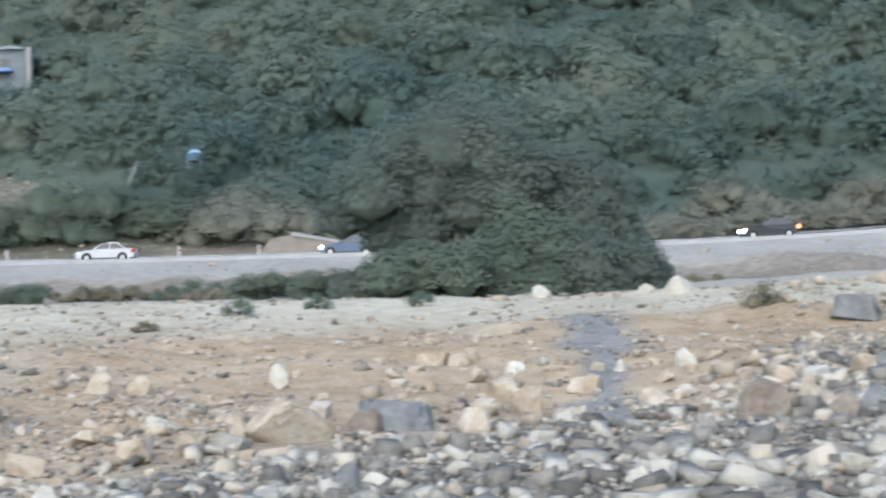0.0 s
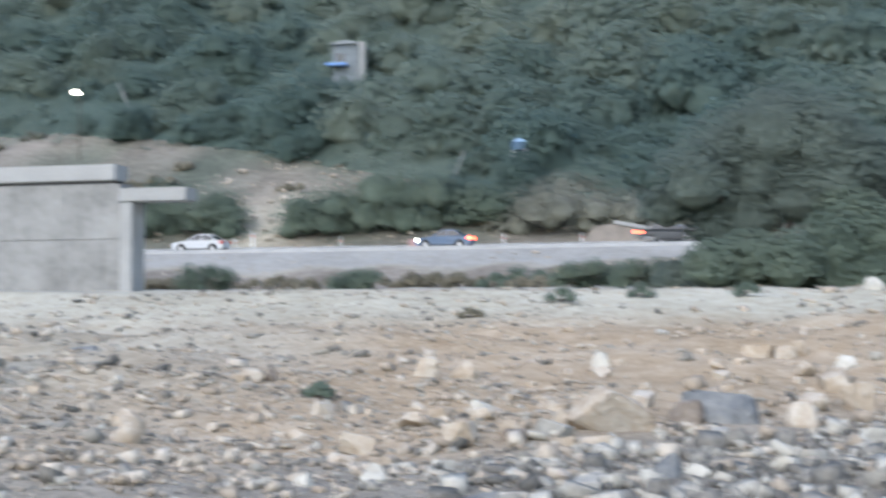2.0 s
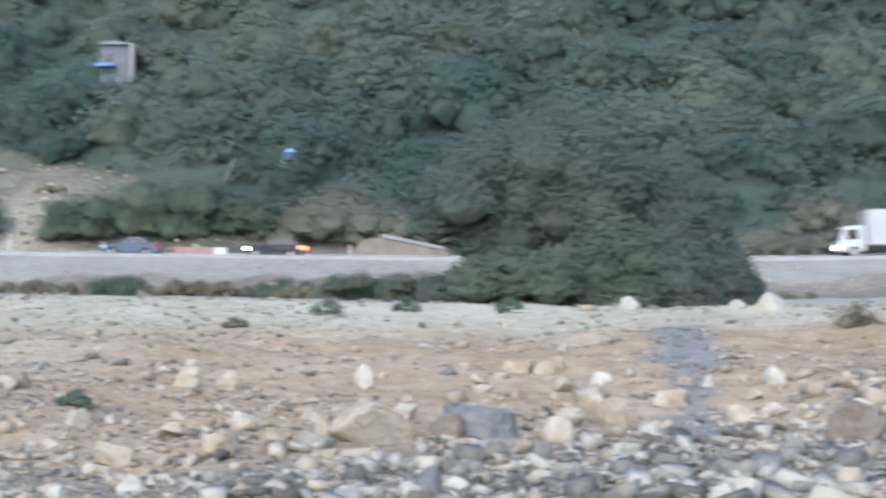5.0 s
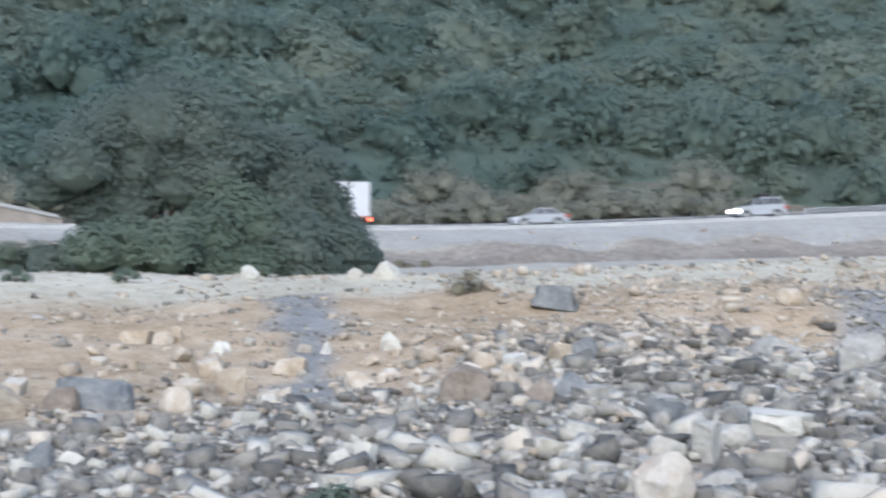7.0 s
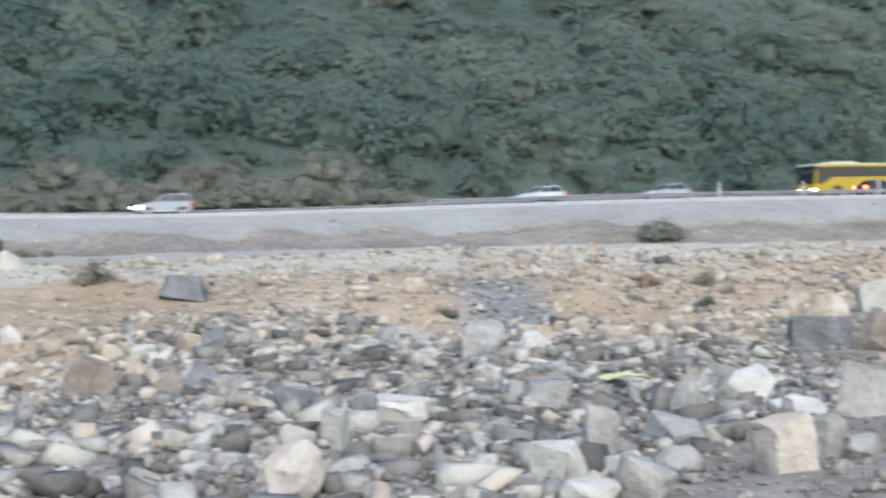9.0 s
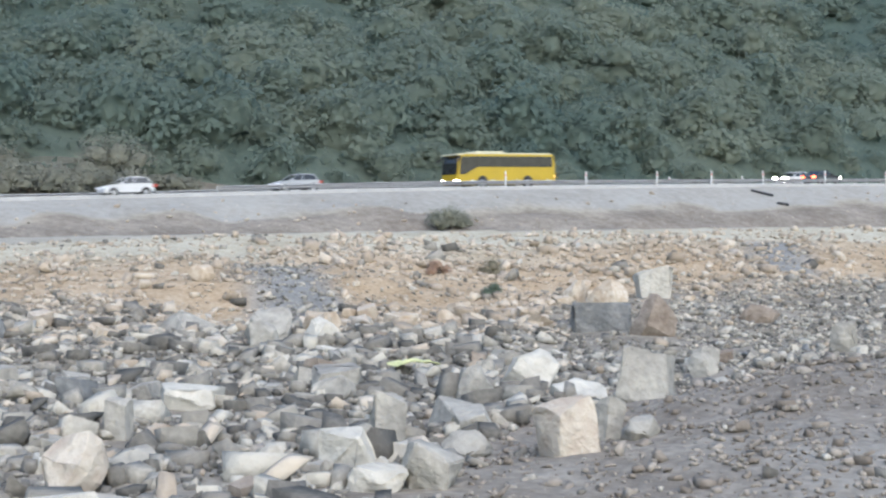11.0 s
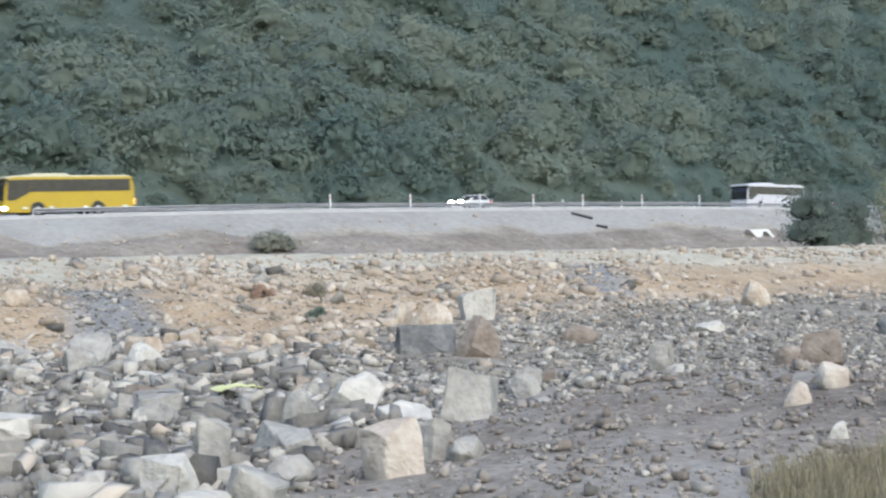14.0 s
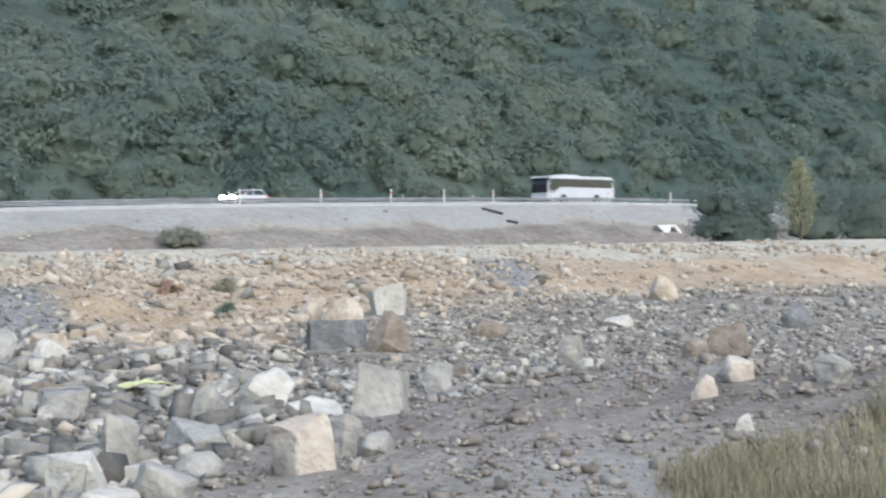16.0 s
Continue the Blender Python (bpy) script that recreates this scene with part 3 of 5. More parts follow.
kinds = [hill_crown(rng.uniform(6.5, 10.5), rng.uniform(5.0, 8.5), rng) for k in range(14)]
WV, WF, WD, WN, base = [], [], [], [], 0
yrow = 114.0
while yrow < 250:
    step = 4.3 + (yrow - 114) * 0.02
    xrow = -0.78 * yrow - 6
    while xrow < 2.02 * yrow + 8:
        x, y = xrow + rng.uniform(-2.2, 2.2), yrow + rng.uniform(-1.9, 1.9)
        xrow += step * (1 + max(0.0, x - 110) / 420)
        rise = (float(land(x, y, False)) - EYE) / math.hypot(x, y)
        if rise > 0.25:
            continue
        if y < float(bare_y(x)) + 1.5 * float(rough(x, y, 6, 2)):
            continue
        V, F, N = kinds[rng.randint(len(kinds))]
        a, s = rng.uniform(0, 6.283), rng.uniform(0.5, 1.15) * (0.65 if y < bare_y(x) + 4 else 1)
        c, d = math.cos(a) * s, math.sin(a) * s
        z = float(land(x, y, False))
        q = np.stack([V[:, 0] * c - V[:, 1] * d + x, V[:, 0] * d + V[:, 1] * c + y, V[:, 2] * s * rng.uniform(0.85, 1.2) + z - 0.8], -1)
        WV.append(q)
        WF.append(F + base)
        WN.append(np.stack([N[:, 0] * c - N[:, 1] * d, N[:, 0] * d + N[:, 1] * c - 0.25 * s, N[:, 2] * s], -1))
        # Haze put in as a paler tone rightward and upslope, over random variation.
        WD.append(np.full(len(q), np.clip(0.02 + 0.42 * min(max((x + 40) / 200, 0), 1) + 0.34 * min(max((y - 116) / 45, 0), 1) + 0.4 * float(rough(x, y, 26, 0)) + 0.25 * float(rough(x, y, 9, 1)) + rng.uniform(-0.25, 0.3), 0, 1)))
        base += len(q)
    yrow += step * 0.95
# the closed canopy between the crowns: a rough sheet with its own leaves
cx, cy = np.meshgrid(np.arange(-150, 420, 2.6), np.arange(113, 250, 2.6), indexing="ij")
cx, cy = cx + rng.uniform(-0.7, 0.7, cx.shape), cy + rng.uniform(-0.7, 0.7, cy.shape)
lift = np.clip((cy - bare_y(cx)) / 4, -1, 1) * (1.75 + 0.6 * rough(cx, cy, 6, 3))
cz = land(cx, cy, False) + lift
ci = np.arange(cx.size).reshape(cx.shape)
cq = np.stack([ci[:-1, :-1], ci[1:, :-1], ci[1:, 1:], ci[:-1, 1:]], -1).reshape(-1, 4)
sight = ((cz - EYE) / np.hypot(cx, cy) < 0.27) & (cx > -0.78 * cy - 10) & (cx < 2.02 * cy + 10) & (cy > bare_y(cx) - 3)
cq = cq[sight.ravel()[cq].all(1)]
cv = np.stack([cx, cy, cz], -1).reshape(-1, 3)
WV.append(cv)
WF.append(np.concatenate([cq[:, [0, 1, 2]], cq[:, [0, 2, 3]]]) + base)
up = np.tile(np.array([0.0, -0.35, 0.6]), (len(cv), 1))
WN.append(up + 0.12 * rng.randn(len(cv), 3))
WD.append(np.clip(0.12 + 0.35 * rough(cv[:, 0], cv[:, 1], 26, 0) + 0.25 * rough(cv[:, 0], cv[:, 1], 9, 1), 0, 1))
base += len(cv)
m = 22
mid = np.repeat(cv[cq].mean(1), m, 0) + rng.uniform(-1.6, 1.6, (len(cq) * m, 3)) * np.array([1, 1, 0.35]) + np.array([0, 0, 0.25])
tip = rng.randn(len(mid), 3, 3) * 0.3 + mid[:, None, :]
WV.append(tip.reshape(-1, 3))
WF.append(np.arange(3 * len(mid)).reshape(-1, 3) + base)
WN.append(np.tile(np.array([0.0, -0.35, 0.6]), (3 * len(mid), 1)) + np.repeat(0.2 * rng.randn(len(mid), 3), 3, 0))
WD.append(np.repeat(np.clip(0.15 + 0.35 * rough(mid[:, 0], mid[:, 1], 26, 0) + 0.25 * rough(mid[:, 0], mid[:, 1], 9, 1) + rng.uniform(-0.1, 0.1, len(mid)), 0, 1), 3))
base += 3 * len(mid)
WV, WN = np.concatenate(WV), np.concatenate(WN)
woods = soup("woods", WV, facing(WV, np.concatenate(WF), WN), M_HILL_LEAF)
# Share of the paler haze colour in each leaf, with random tone.
woods_haze_tone = woods.data.attributes.new("haze_tone", "FLOAT", "POINT")
woods_haze_tone.data.foreach_set("value", np.concatenate(WD).astype(np.float32))
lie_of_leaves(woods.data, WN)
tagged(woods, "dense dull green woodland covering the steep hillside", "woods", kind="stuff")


def shrub(x, y, width, height, mat, seed, label, name="shrub", count=6, leaves=420, leaf=0.14, group="", trunk=0.05):
    rng = np.random.RandomState(seed)
    lobes = []
    for i in range(count):
        f = (i + 0.5) / count - 0.5
        r = rng.uniform(0.34, 0.5) * min(height, width)
        lobes.append((f * (width - r), rng.uniform(-0.25, 0.25) * min(width, 3), (rng.uniform(0.42, 0.62) if i % 2 else rng.uniform(0.14, 0.3)) * height * (1 - 0.5 * abs(f)), r, rng.uniform(0.75, 1.0)))
    return place_plant(name, x, y, label, "shrub", mat, lobes, leaves, leaf, seed, trunk, group)


# the willows beside the track
TREE_Y = 57.0


def willow(name, x, y, spots, label, category, mat, seed, trunk=0.0):
    """spots: offset along x, height over the base, radius."""
    rng = np.random.RandomState(seed + 50)
    lobes = [(dx, rng.uniform(-1.2, 1.2), z, r, rng.uniform(0.85, 1.0)) for dx, z, r in spots]
    lobes += [(dx * 0.95, rng.uniform(-1.0, 0.6), 0.25, max(r * 0.75, 0.8), 0.9) for dx, z, r in spots if z < 3.2]
    return place_plant(name, x, y, label, category, mat, lobes, 2300, 0.15, seed, trunk, core=0.84, depth=(0.74, 1.2))


willow("willow_tree", -0.2, 57.5, [(-1.6, 5.3, 2.0), (0.1, 6.0, 2.1), (1.8, 5.7, 1.8), (-3.0, 4.1, 1.7), (-0.6, 4.4, 1.9), (2.4, 4.2, 1.6), (-0.9, 3.0, 1.8), (1.0, 3.6, 1.8), (3.2, 4.7, 1.6), (-4.2, 3.1, 1.05), (2.3, 2.9, 1.4), (-2.2, 2.4, 1.2)],
       "broad grey-green willow tree with a dense rounded crown", "tree", M_WILLOW, 1, 0.32)
willow("willow_tree", 5.6, 58.0, [(-0.6, 4.9, 1.4), (0.3, 3.8, 1.5), (-0.6, 2.7, 1.7), (1.0, 2.6, 1.0), (-1.6, 3.8, 1.2), (1.3, 1.6, 1.25), (0.2, 1.5, 1.2)],
       "smaller grey-green willow tree growing against its neighbour", "tree", M_WILLOW, 2, 0.2)
willow("willow_shrub", 2.8, 55.0, [(-0.2, 2.5, 1.35), (-0.8, 1.4, 1.5), (0.9, 1.8, 1.35), (0.3, 0.9, 1.2)], "pale green willow shrub in front of the big willow", "shrub", M_SHRUB, 3, 0.07)
willow("willow_shrub", -1.1, 54.5, [(0.0, 0.9, 1.3), (-1.3, 0.7, 1.1), (1.4, 0.8, 1.2)], "low leafy green shrub under the big willow", "shrub", M_SHRUB, 4, 0.07)
willow("willow_shrub", 6.2, 55.5, [(-0.9, 1.0, 1.3), (0.9, 1.0, 1.2), (0.0, 0.8, 1.1), (1.7, 0.6, 0.8)], "low dark green shrub at the foot of the willows", "shrub", M_WILLOW, 5, 0.07)

# shrubs at the foot of the embankment
LOW = "low shrub and weeds at the foot of the embankment"
shrub(-8.0, 61.0, 3.6, 1.5, M_SHRUB, 21, "low bright green shrub beside the pale track", group="verge shrubs")
shrub(-5.2, 60.0, 3.6, 1.6, M_SHRUB, 22, "low bright green shrub beside the pale track", group="verge shrubs")
for i, (sx, sy, sw, sh, sm) in enumerate([(-33.0, 78, 3.6, 1.7, M_SHRUB), (-28.5, 80, 4.0, 1.0, M_DRY), (-24.0, 79, 3.4, 1.4, M_SHRUB), (-19.5, 79, 4.6, 1.2, M_DRY), (-15.0, 80, 4.6, 1.3, M_SHRUB),
                                          (-11.0, 78, 4.0, 1.3, M_DRY), (-37.0, 80, 3.0, 1.1, M_DRY), (-12.0, 70, 3.0, 0.8, M_DRY), (-35.5, 83, 5.0, 1.0, M_DRY), (-30.5, 83, 5.5, 0.9, M_DRY),
                                          (-25.5, 83, 5.5, 1.0, M_DRY), (-20.5, 83, 5.5, 0.8, M_DRY), (-16.0, 83, 5.5, 1.0, M_DRY), (-10.5, 83, 5.5, 1.0, M_DRY), (13.5, 83.5, 5.0, 0.7, M_DRY)]):
    shrub(sx, sy, sw, sh, sm, 30 + i, LOW, group="embankment shrubs")
shrub(59.6, 85.4, 4.6, 2.1, M_PALE_BUSH, 41, "grey-green bush growing on the bare embankment slope", count=9, leaves=200, leaf=0.15)
# beyond the highway
FAR = "dense dark green bush on the far verge of the highway"
for i, (sx, sy, sw, sh, sm) in enumerate([(-38.5, 117, 8.5, 5.4, M_SHRUB), (-31.5, 117.5, 9.5, 6.2, M_SHRUB), (-48.5, 117, 6.0, 4.6, M_SHRUB), (-54.5, 117.5, 6.5, 5.2, M_SHRUB),
                                          (-24.5, 118, 6.0, 4.8, M_SHRUB), (-61, 118, 8.0, 5.0, M_SHRUB)]):
    shrub(sx, sy, sw, sh, sm, 60 + i, FAR, "bush", 8, 620, 0.22, "far verge bushes")
DRYFAR = "dry olive-brown scrub on the far verge of the highway"
for i, (sx, sy, sw, sh) in enumerate([(-19.5, 117, 6.5, 5.2), (-13.5, 117.5, 6.5, 4.4), (-17, 120.5, 6.0, 4.4), (-8, 118, 6.0, 4.0), (14, 114, 6, 2.6), (20, 114, 7, 3.0), (26, 115, 7, 3.4), (32, 114.5, 7, 2.8),
                                      (38, 114.5, 7, 3.2), (44, 114, 7, 3.0), (50, 114, 6, 2.2), (23, 118, 8, 4), (35, 118, 8, 4), (46, 117, 7, 4)]):
    shrub(sx, sy, sw, sh, M_SCRUB, 80 + i, DRYFAR, "scrub", 6, 480, 0.2, "far verge scrub")
CUT = "low reddish-brown scrub clump on the bare cut slope"
cut_rng = np.random.RandomState(401)
for i in range(26):
    sx = cut_rng.uniform(-88, -22)
    sy = cut_rng.uniform(117, float(bare_y(sx)) - 1.0)
    shrub(sx, sy, cut_rng.uniform(2.0, 4.5), cut_rng.uniform(0.7, 1.5), M_DRY if i % 3 else M_SCRUB, 410 + i, CUT, "scrub", 4, 260, 0.2, "cut slope scrub")
# bushes and the poplar at the end of the track
DARK = "tall dark green bush beside the highway embankment"
for i, (sx, sy, sw, sh) in enumerate([(88.3, 59, 3.8, 5.6), (91.5, 60, 4.6, 4.4), (95.5, 60.5, 5.0, 5.4), (101, 58.5, 5.5, 5.6), (107, 58, 5.5, 6.2), (113, 59, 6, 5.6)]):
    shrub(sx, sy, sw, sh, M_WILLOW, 110 + i, DARK, "bush", 7, 800, 0.18, "bushes at the end of the track", 0.1)


def poplar(x, y, height):
    rng = np.random.RandomState(5)
    base = new("poplar_sapling")
    base.matrix_world = Matrix.Translation((x, y, float(land(x, y)) - 0.05))
    bm = bmesh.new()
    tube_bm((0, 0, -0.1), (0.05, 0, height * 0.95), 0.09, 0.02, 8, bm)
    V, F, n = [], [], 0
    for k in range(60):
        z = height * (0.03 + 0.9 * k / 60)
        a = k * 2.4
        reach = 1.5 * min(0.55 + 1.5 * z / height, (1.04 - z / height) * 1.25, 1.0) * rng.uniform(0.65, 1.1)
        tip = Vector((math.cos(a) * reach, math.sin(a) * reach, z + reach * 1.15))
        tube_bm((0.03, 0, z), tip, 0.025, 0.006, 5, bm)
        m = 80
        f = rng.uniform(0.25, 1.05, (m, 1))
        c = np.array([0.03, 0, z]) * (1 - f) + np.array(tip) * f + rng.randn(m, 3) * 0.1
        u = rng.randn(m, 3)
        u /= np.linalg.norm(u, axis=1)[:, None]
        w = np.cross(u, rng.randn(m, 3))
        w /= np.linalg.norm(w, axis=1)[:, None]
        V.append(np.stack([c - u * 0.07, c + w * 0.06, c + u * 0.08], 1).reshape(-1, 3))
        F.append(np.arange(3 * m).reshape(m, 3) + n)
        n += 3 * m
    part("trunk", bm, M_BARK, base)
    soup("crown", np.concatenate(V), np.concatenate(F), M_POPLAR, base)
    tagged(base, "slender young poplar with yellowing leaves at the track edge", "tree")


poplar(83.0, 49.0, 5.6)
# tufts on the bank
for i, (tx, ty_, tw, th, tm, lab) in enumerate([(23.4, 31.5, 1.1, 0.42, M_SHRUB, "small green weed tuft on the tan bank"), (26.5, 35.8, 0.8, 0.6, M_DRY, "small dry weed tuft on the tan bank"),
                                               (7.96, 36.6, 1.1, 0.75, M_DRY, "brown dry thistle clump on the bank brow"), (-1.0, 43.5, 1.0, 0.6, M_SHRUB, "small green weed tuft on the bank brow"),
                                               (-4.2, 44.0, 1.0, 0.5, M_SHRUB, "small green weed tuft on the bank brow"), (-6.5, 43.0, 1.1, 0.6, M_SHRUB, "small green weed tuft on the bank brow"),
                                               (-7.0, 21.0, 0.5, 0.3, M_SHRUB, "small green weed tuft at the foot of the bank"), (23.76, 34.6, 0.9, 0.45, M_REDDRY, "reddish dry weed tuft on the tan bank"),
                                               (-8.6, 39.5, 0.8, 0.35, M_DRY, "small dry weed tuft on the bank brow"), (1.3, 10.3, 0.7, 0.35, M_SHRUB, "small green weed tuft among the rubble")]):
    shrub(tx, ty_, tw, th, tm, 140 + i, lab, "weed_tuft", 3, 220, 0.06, "weed tufts")

# grass on the near mound
rng = np.random.RandomState(77)
n = 90000
a, d = np.radians(rng.uniform(52.5, 68, n)), rng.uniform(9.8, 15.5, n)
inside = (np.degrees(a) - 52.4) * 0.46 - (d - 9.9) - 1.3 * rough(d * np.sin(a) * 1.0, d * np.cos(a), 1.2, 1)
keepg = rng.rand(n) < np.clip(inside / 2.6, 0, 1) * np.clip(0.5 + 0.6 * rough(d * np.sin(a), d * np.cos(a), 0.7, 2), 0.05, 1)
a, d = a[keepg], d[keepg]
bx, by_ = d * np.sin(a), d * np.cos(a)
bz = land(bx, by_)
hgt = rng.uniform(0.06, 0.30, len(bx))
lean = rng.randn(len(bx), 2) * 0.09
ang = rng.rand(len(bx)) * 6.283
wx, wy = np.cos(ang) * 0.008, np.sin(ang) * 0.008
G = np.stack([np.stack([bx - wx, by_ - wy, bz - 0.02], -1), np.stack([bx + wx, by_ + wy, bz - 0.02], -1), np.stack([bx + lean[:, 0], by_ + lean[:, 1], bz + hgt], -1)], 1).reshape(-1, 3)
grass = soup("grass", G, np.arange(len(G)).reshape(-1, 3), M_GRASS)
tagged(grass, "dry yellow-green grass on the gravel mound", "grass", kind="stuff")

# ---- boulders ----
BOULDER_LOOKS = {
    "grey": (material("grey_boulder", ((0.190, 0.182, 0.165), (0.290, 0.276, 0.245), (0.385, 0.365, 0.320)), 0.92, 2.6, 0.8, 9), "angular grey limestone boulder lying in the rubble"),
    "white": (material("pale_boulder", ((0.359, 0.336, 0.290), (0.457, 0.432, 0.376), (0.539, 0.512, 0.450)), 0.92, 2.6, 0.8, 9), "pale whitish limestone boulder lying in the rubble"),
    "pinkish": (material("pinkish_boulder", ((0.326, 0.264, 0.208), (0.408, 0.352, 0.290), (0.490, 0.448, 0.379)), 0.92, 2.2, 0.8, 9), "blocky pinkish-beige limestone boulder with a pale top"),
    "slate": (material("dark_boulder", ((0.108, 0.113, 0.116), (0.160, 0.164, 0.163), (0.240, 0.238, 0.226)), 0.9, 2.6, 0.8, 9), "dark blue-grey boulder on the bank"),
    "brown": (material("brown_boulder", ((0.150, 0.120, 0.096), (0.215, 0.178, 0.145), (0.290, 0.252, 0.210)), 0.92, 2.6, 0.8, 9), "brown-grey weathered boulder on the bank"),
    "tan": (material("tan_boulder", ((0.28, 0.22, 0.155), (0.385, 0.32, 0.245), (0.50, 0.45, 0.38)), 0.92, 2.2, 0.8, 9), "tan and cream boulder half sunk in the earth bank"),
}
boulder_seed = [0]
SPOTS = []


def boulder(x, y, width, height, look_name, block):
    boulder_seed[0] += 1
    k = boulder_seed[0]
    r = random.Random(k)
    bm = hull(k + 500, 22, (1, 1, 1), block)
    for v in bm.verts:
        f = 1.0 - (0.08 if block else 0.25) * (v.co.z + 1) / 2
        v.co.x, v.co.y = v.co.x * f, v.co.y * f
    bmesh.ops.bevel(bm, geom=bm.edges[:], offset=0.15, segments=2, affect="EDGES", clamp_overlap=True)
    bmesh.ops.triangulate(bm, faces=bm.faces[:])
    bmesh.ops.subdivide_edges(bm, edges=[e for e in bm.edges if e.calc_length() > 0.35], cuts=1)
    for v in bm.verts:
        v.co += 0.11 * noise.noise_vector(v.co * 1.6 + Vector((k * 7.1, 0, 0))) + 0.025 * noise.noise_vector(v.co * 5 + Vector((0, k * 3.3, 0)))
    bmesh.ops.transform(bm, matrix=pose(0, 0, 0, 0, 0, r.uniform(-35, 35)), verts=bm.verts[:])
    lo, hi = [min(v.co[i] for v in bm.verts) for i in range(3)], [max(v.co[i] for v in bm.verts) for i in range(3)]
    size = Matrix.Diagonal((width * 1.04 / (hi[0] - lo[0]), width * r.uniform(0.75, 1.0) / (hi[1] - lo[1]), height * (1.2 if block else 1.42) / (hi[2] - lo[2]), 1))
    tip = pose(0, 0, 0, r.uniform(-8, 8), r.uniform(-6, 6) if block else r.uniform(-13, 13), 0)
    bmesh.ops.transform(bm, matrix=pose(0, 0, 0, 0, 0, -math.degrees(math.atan2(x, y))) @ tip @ size, verts=bm.verts[:])
    low = min(v.co.z for v in bm.verts)
    mat, label = BOULDER_LOOKS[look_name]
    ob = part("boulder", bm, mat, None)
    ob.data.polygons.foreach_set("use_smooth", np.ones(len(ob.data.polygons), bool))
    ob.data.set_sharp_from_angle(angle=radians(38))
    ob.matrix_world = Matrix.Translation((x, y, float(land(x, y)) - low - (0.25 if block else 0.5) * height))
    tagged(ob, label, "boulder", "boulders")
    SPOTS.append((x, y, width))


boulder(6.22, 10.44, 0.52, 0.44, "white", True)
boulder(7.71, 9.27, 0.53, 0.53, "pinkish", True)
boulder(6.19, 9.10, 0.47, 0.39, "grey", False)
boulder(5.73, 9.19, 0.48, 0.21, "white", False)
boulder(7.35, 11.60, 0.37, 0.49, "grey", True)
boulder(9.70, 13.40, 0.46, 0.46, "grey", False)
boulder(11.75, 14.92, 0.79, 0.45, "white", False)
boulder(11.24, 13.37, 0.73, 0.29, "white", False)
boulder(11.06, 11.94, 0.65, 0.63, "grey", True)
boulder(19.40, 22.31, 1.29, 0.61, "slate", True)
boulder(19.36, 20.73, 0.90, 0.90, "brown", False)
boulder(27.25, 29.17, 1.11, 0.91, "white", True)
boulder(25.04, 28.45, 1.21, 0.78, "tan", False)
boulder(24.64, 29.43, 0.69, 0.72, "tan", False)
boulder(24.62, 22.91, 0.94, 0.51, "brown", False)
boulder(29.33, 22.58, 0.74, 0.29, "white", False)
boulder(9.03, 15.39, 0.67, 0.32, "grey", True)
boulder(5.36, 13.33, 0.29, 0.43, "grey", True)
boulder(4.76, 11.47, 0.44, 0.26, "grey", False)
boulder(3.93, 10.76, 0.50, 0.60, "pinkish", False)
boulder(7.44, 10.41, 0.46, 0.28, "grey", False)
boulder(8.53, 9.72, 0.28, 0.42, "grey", True)
boulder(8.56, 9.32, 0.35, 0.19, "grey", False)
boulder(14.03, 14.03, 0.43, 0.36, "grey", False)
boulder(13.29, 25.18, 0.85, 0.62, "grey", False)
boulder(14.05, 24.61, 0.62, 0.51, "tan", False)
boulder(12.51, 27.63, 1.33, 0.54, "grey", False)
boulder(15.41, 33.12, 0.65, 0.47, "tan", False)
boulder(40.39, 29.32, 0.99, 0.99, "tan", False)
boulder(25.02, 16.53, 0.89, 0.69, "brown", True)
boulder(19.93, 16.51, 0.46, 0.57, "grey", False)
boulder(12.14, 8.29, 0.26, 0.27, "pinkish", False)
boulder(12.95, 8.41, 0.34, 0.26, "pinkish", False)
boulder(10.85, 6.98, 0.18, 0.15, "white", False)
boulder(13.07, 7.39, 0.41, 0.31, "grey", False)
boulder(33.37, 19.85, 0.85, 0.70, "slate", False)
boulder(24.02, 16.59, 0.52, 0.43, "brown", False)
boulder(13.55, 13.56, 0.38, 0.34, "grey", False)
boulder(14.33, 25.10, 0.80, 0.48, "tan", False)
boulder(29.51, 22.68, 0.59, 0.27, "white", False)
boulder(9.82, 34.84, 1.22, 0.58, "slate", True)
boulder(4.68, 28.88, 0.45, 0.43, "white", False)
boulder(3.30, 28.48, 0.23, 0.26, "white", False)
boulder(2.75, 45.97, 0.48, 0.38, "white", False)
boulder(7.85, 57.25, 0.51, 0.39, "white", False)
boulder(8.13, 26.59, 0.50, 0.44, "slate", False)
boulder(6.11, 20.47, 0.68, 0.53, "slate", False)
boulder(4.34, 20.09, 0.74, 0.55, "brown", False)
boulder(5.28, 19.53, 0.48, 0.42, "brown", False)
boulder(5.70, 22.86, 0.47, 0.39, "tan", False)
boulder(5.74, 24.94, 0.41, 0.33, "tan", False)
boulder(7.37, 25.73, 0.48, 0.45, "tan", False)
boulder(1.17, 28.42, 0.28, 0.25, "white", False)
boulder(1.14, 22.47, 0.49, 0.47, "tan", True)
boulder(6.15, 16.73, 0.53, 0.30, "slate", True)
boulder(1.77, 13.88, 0.24, 0.18, "white", False)
boulder(1.96, 13.66, 0.24, 0.26, "white", True)
boulder(5.34, 13.37, 0.26, 0.33, "grey", True)
boulder(12.18, 23.53, 0.58, 0.55, "grey", False)
boulder(13.52, 23.68, 0.76, 0.51, "white", False)
boulder(7.02, 15.31, 0.74, 0.25, "white", True)
boulder(8.84, 15.09, 0.63, 0.29, "grey", False)
